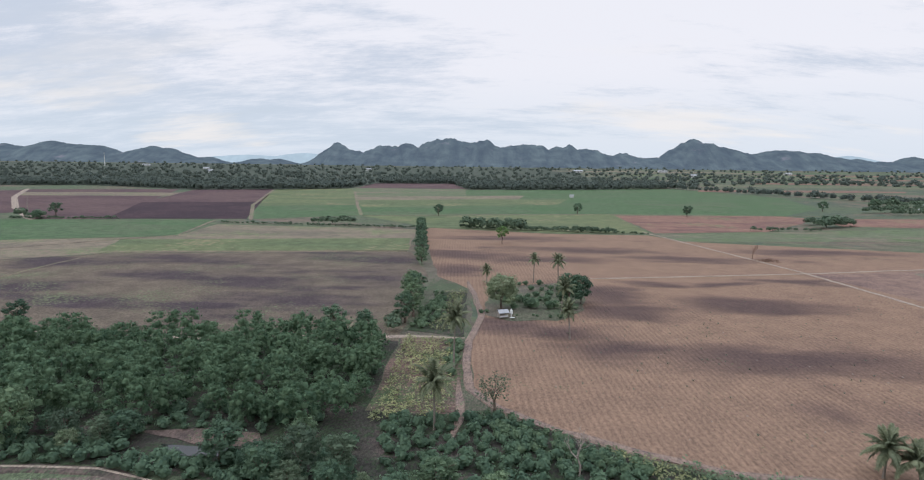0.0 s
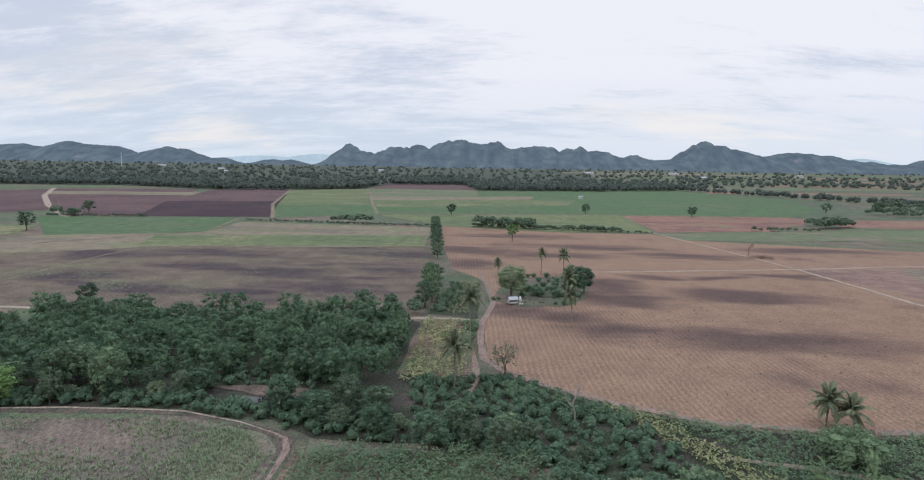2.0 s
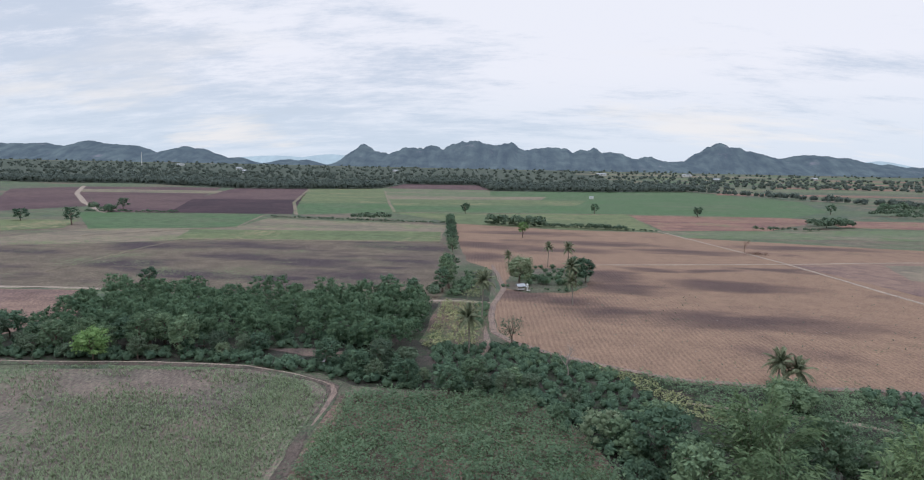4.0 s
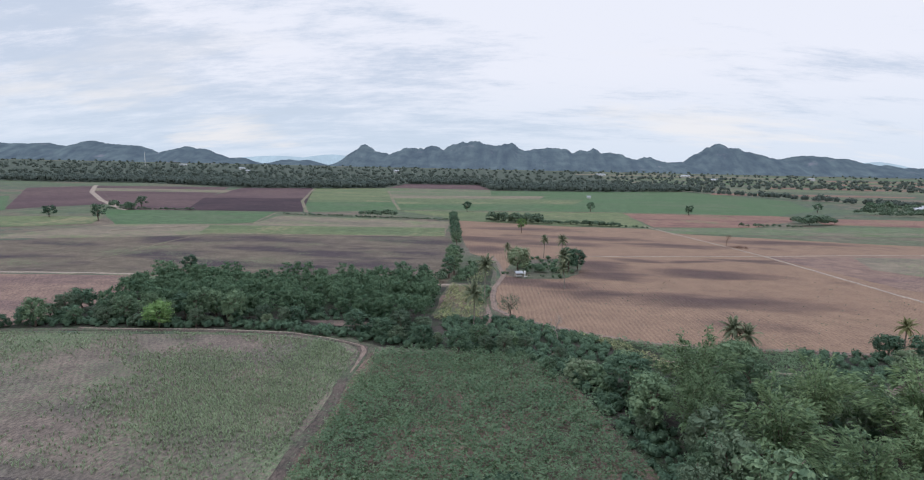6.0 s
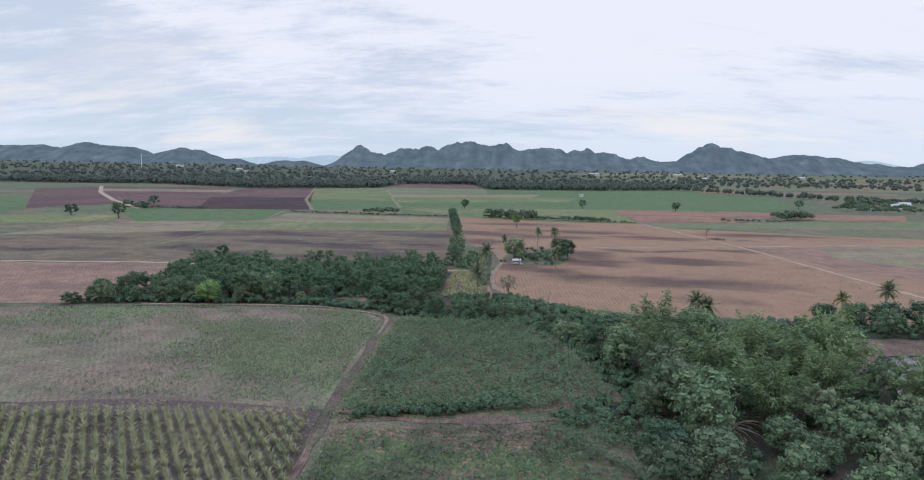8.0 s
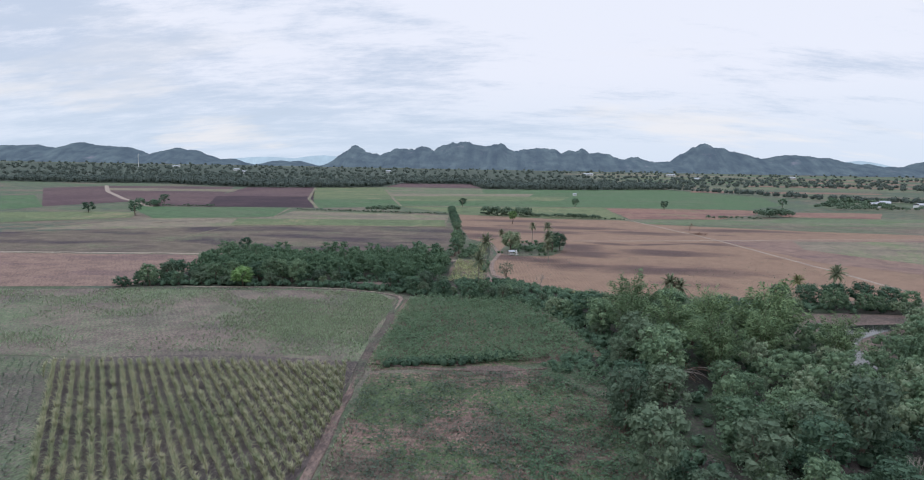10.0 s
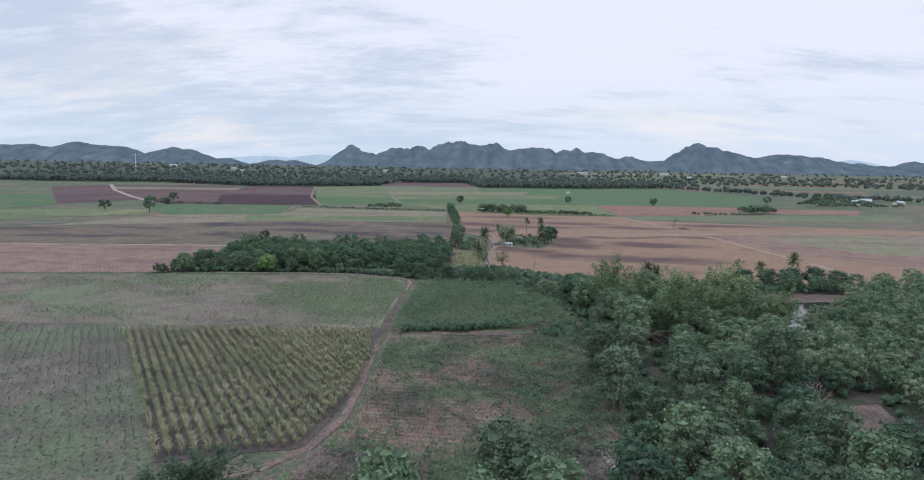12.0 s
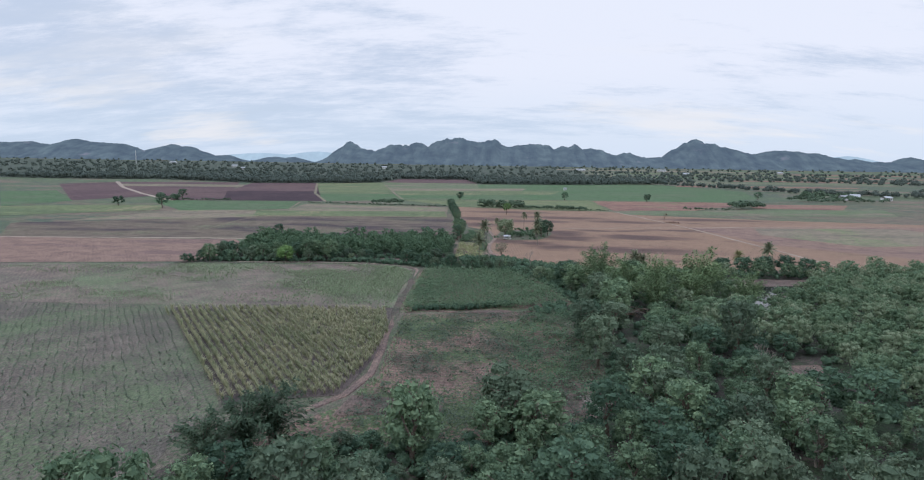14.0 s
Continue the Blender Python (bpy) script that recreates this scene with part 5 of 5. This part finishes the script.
stuff("shrub_crop", [shrub(s, 26, 1.1, 1.0, 0.20) for s in range(556, 560)], strew([(24, 79), (34, 74.5), (46, 73.5), (64, 74.5), (62, 64), (48, 60), (36, 58), (32, 66)], 1.15, 0.4, 62), mat_cassava, "dark green shrub crop below the track", "shrub crop", 62, (0.7, 1.2), 0.05)
stuff("garden_weeds", scrub, [(x, y, 1.5) for x, y in strew([(-17, 137), (-13, 138), (-9, 150), (-11, 174), (-14, 174), (-16, 150)], 1.8, 0.5, 63)] + [(x, y, 1.3) for x, y in strew([(-8, 128), (-4.5, 128), (-4, 108), (-6.5, 108)], 1.4, 0.5, 64)] + [(x, y, 1.4) for x, y in strew([(-1.5, 92), (3, 91), (12, 84), (22, 78.5), (20, 74), (4, 80)], 1.6, 0.5, 65)], mat_leaf, "rank green weeds beside the track", "weeds", 63, (0.6, 1.3))
field_tufts = thinned(strew([(6, 98), (30, 81), (66, 79), (118, 86), (112, 190), (34, 186), (8, 146)], 3.2, 0.5, 66), 0.05, 0.0, 66, 0.5)
stuff("field_tufts", tuft, field_tufts, mat_weed, "small green weeds dotted over tilled soil", "weeds", 66, (0.4, 0.9), 0.08)
stuff("verge", tuft, [p for p in strew([(0, 96), (12, 86.5), (31, 76), (66, 75.5), (66, 73.5), (31, 73.5), (12, 83.5)], 1.0, 0.5, 67)], mat_blade, "grass verge of the dirt track", "grass", 67, (0.6, 1.1), 0.08)

stuff("shrub_crop", [shrub(s, 26, 1.1, 1.0, 0.20) for s in range(560, 564)], strew([(33, 57), (44, 61), (62, 60), (62, 48), (44, 50), (36, 46), (27, 48)], 1.1, 0.4, 70), mat_cassava, "dark green shrub crop above the wood", "shrub crop", 70, (0.7, 1.2), 0.05)

# clods and pale stones on the tilled field
def clod(seed):
    dice = np.random.RandomState(seed)
    v = np.array([(x, y, z) for z in (-0.05, 0.16) for x, y in ((-0.2, -0.16), (0.2, -0.16), (0.2, 0.16), (-0.2, 0.16))], dtype=float)
    v[4:, :2] *= 0.6
    v += dice.normal(0, 0.035, v.shape)
    return v, np.array(((4, 5, 6, 7), (0, 1, 5, 4), (1, 2, 6, 5), (2, 3, 7, 6), (3, 0, 4, 7)))


stuff("stones", [clod(s) for s in range(600, 604)], thinned(strew([(5, 98), (30, 80), (70, 79), (112, 86), (108, 140), (34, 140), (6, 140)], 4.0, 0.5, 68), 0.05, 0.0, 68, 0.5), mat_stone, "small pale stones in the tilled soil", "stones", 68, (0.25, 0.6), 0.1)
stuff("rubble", [clod(s) for s in range(604, 608)], strew([(13.5, -44), (16, -43), (17.5, -47), (15, -51)], 0.45, 0.5, 69), mat_stone, "heap of pale rubble at the wood's edge", "rubble", 69, (0.8, 1.6), 0.15)


# ---- hut and far buildings ----
def box(bm, size, at=(0, 0, 0), turn=(0, 0, 0)):
    r = bmesh.ops.create_cube(bm, size=1.0, matrix=pose(*at, *turn) @ Matrix.Diagonal((*size, 1)))
    return r["verts"]


def boxes(name, mat, parent, items, label="", bevel=0.02):
    bm = bmesh.new()
    for item in items:
        box(bm, *item)
    if bevel:
        bmesh.ops.bevel(bm, geom=bm.edges[:], offset=bevel, segments=1, affect="EDGES")
    return part(name, bm, mat, parent, label)


hut = tagged(new("field_hut"), "small open field hut with a pale tin roof on posts", "hut")
for x in (-1.35, 1.35):
    for y in (-0.95, 0.95):
        boxes("post", mat_board, hut, [((0.12, 0.12, 2.0), (x, y, 0.98))])
boxes("floor_deck", mat_board, hut, [((2.9, 2.0, 0.1), (0, 0, 0.55))])
boxes("rail", mat_white, hut, [((2.8, 0.05, 0.45), (0, -0.98, 0.86))], "pale front board")
boxes("side_wall", mat_board, hut, [((0.05, 1.9, 1.3), (-1.36, 0, 1.25))])
boxes("back_wall", mat_board, hut, [((2.7, 0.05, 1.3), (0, 0.98, 1.25))])
for side in (-1, 1):
    boxes("roof_sheet", mat_tin, hut, [((3.5, 1.6, 0.05), (0, side * 0.70, 2.36), (side * -32, 0, 0))], "weathered pale tin sheet", 0.0)
boxes("ridge_cap", mat_tin, hut, [((3.55, 0.22, 0.06), (0, 0, 2.80))], bevel=0.01)
hut.matrix_basis = spot(4.3, 148.4, 0.78, 1, 24)

shrine = tagged(new("spirit_house"), "small white spirit house on a post beside the hut", "shrine")
boxes("pillar", mat_white, shrine, [((0.3, 0.3, 1.5), (0, 0, 0.74)), ((0.55, 0.55, 0.2), (0, 0, 0.1))])
boxes("platform", mat_white, shrine, [((1.0, 1.0, 0.1), (0, 0, 1.54))])
boxes("house", mat_white, shrine, [((0.5, 0.5, 0.5), (0, 0, 1.84))])
bm = bmesh.new()
bmesh.ops.create_cone(bm, cap_ends=True, segments=4, radius1=0.6, radius2=0.04, depth=0.75, matrix=Matrix.Translation((0, 0, 2.46)) @ Matrix.Rotation(math.pi / 4, 4, "Z"))
part("roof", bm, mat_white, shrine, "pointed white roof")
shrine.matrix_basis = spot(6.4, 148.6, 0.85)
bench = tagged(new("low_table"), "low pale table beside the hut", "table")
boxes("tabletop", mat_white, bench, [((1.4, 0.7, 0.08), (0, 0, 0.6))])
for x in (-0.6, 0.6):
    for y in (-0.28, 0.28):
        boxes("leg", mat_board, bench, [((0.08, 0.08, 0.6), (x, y, 0.29))])
bench.matrix_basis = spot(6.6, 147.4, 0.8, 1, 10)


def shed(x, y, width, depth, height, turn, label):
    thing = tagged(new("shed"), label, "building", "far farm buildings")
    boxes("wall", mat_white, thing, [((width, depth, height), (0, 0, height / 2))], bevel=0.05)
    for side in (-1, 1):
        boxes("roof_sheet", mat_tin, thing, [((width + 0.8, depth * 0.62, 0.12), (0, side * depth * 0.27, height + depth * 0.12), (side * -24, 0, 0))], bevel=0.0)
    for k in range(3):
        # solid dark slabs on the wall; their colour stands for shade inside openings
        boxes("window", mat_umber, thing, [((width * 0.12, 0.1, height * 0.35), (width * (-0.3 + 0.3 * k), -depth / 2 - 0.03, height * 0.55))], "window, its shaded opening a dark-coloured slab", 0.0)
    thing.matrix_basis = spot(x, y, 1, 1, turn)


shed(89, 660, 4, 3, 2.2, 5, "small pale field shelter in the green crop")
for x, y, w, t in ((395, 560, 14, 8), (412, 585, 10, -12), (425, 548, 9, 20), (380, 548, 8, 0)):
    shed(x, y, w, 7, 3.2, t, "low farm building with a pale roof among trees")
for x, y, w, t in ((330, 2300, 60, 4), (-1500, 2600, 50, 10), (-420, 2100, 34, -8), (-900, 1900, 30, 6), (700, 2500, 60, -5), (1100, 2300, 40, 12), (560, 1700, 30, 0), (-700, 1500, 22, 4)):
    shed(x, y, w * 0.6, 12, 5.5, t, "far pale building among the woods")

mast = tagged(new("radio_mast"), "thin white radio mast far over the woods", "mast")
bm = bmesh.new()
tube(bm, [(0, 0, -0.5), (0, 0, 25), (0, 0, 55)], [1.6, 1.2, 0.8], 6)
part("lattice_pole", bm, mat_white, mast)
bm = bmesh.new()
for k in range(3):
    box(bm, (3.2, 3.2, 1.2), (0, 0, 30 + k * 10))
part("antennas", bm, mat_white, mast)
mast.matrix_basis = spot(-1525, 2350)
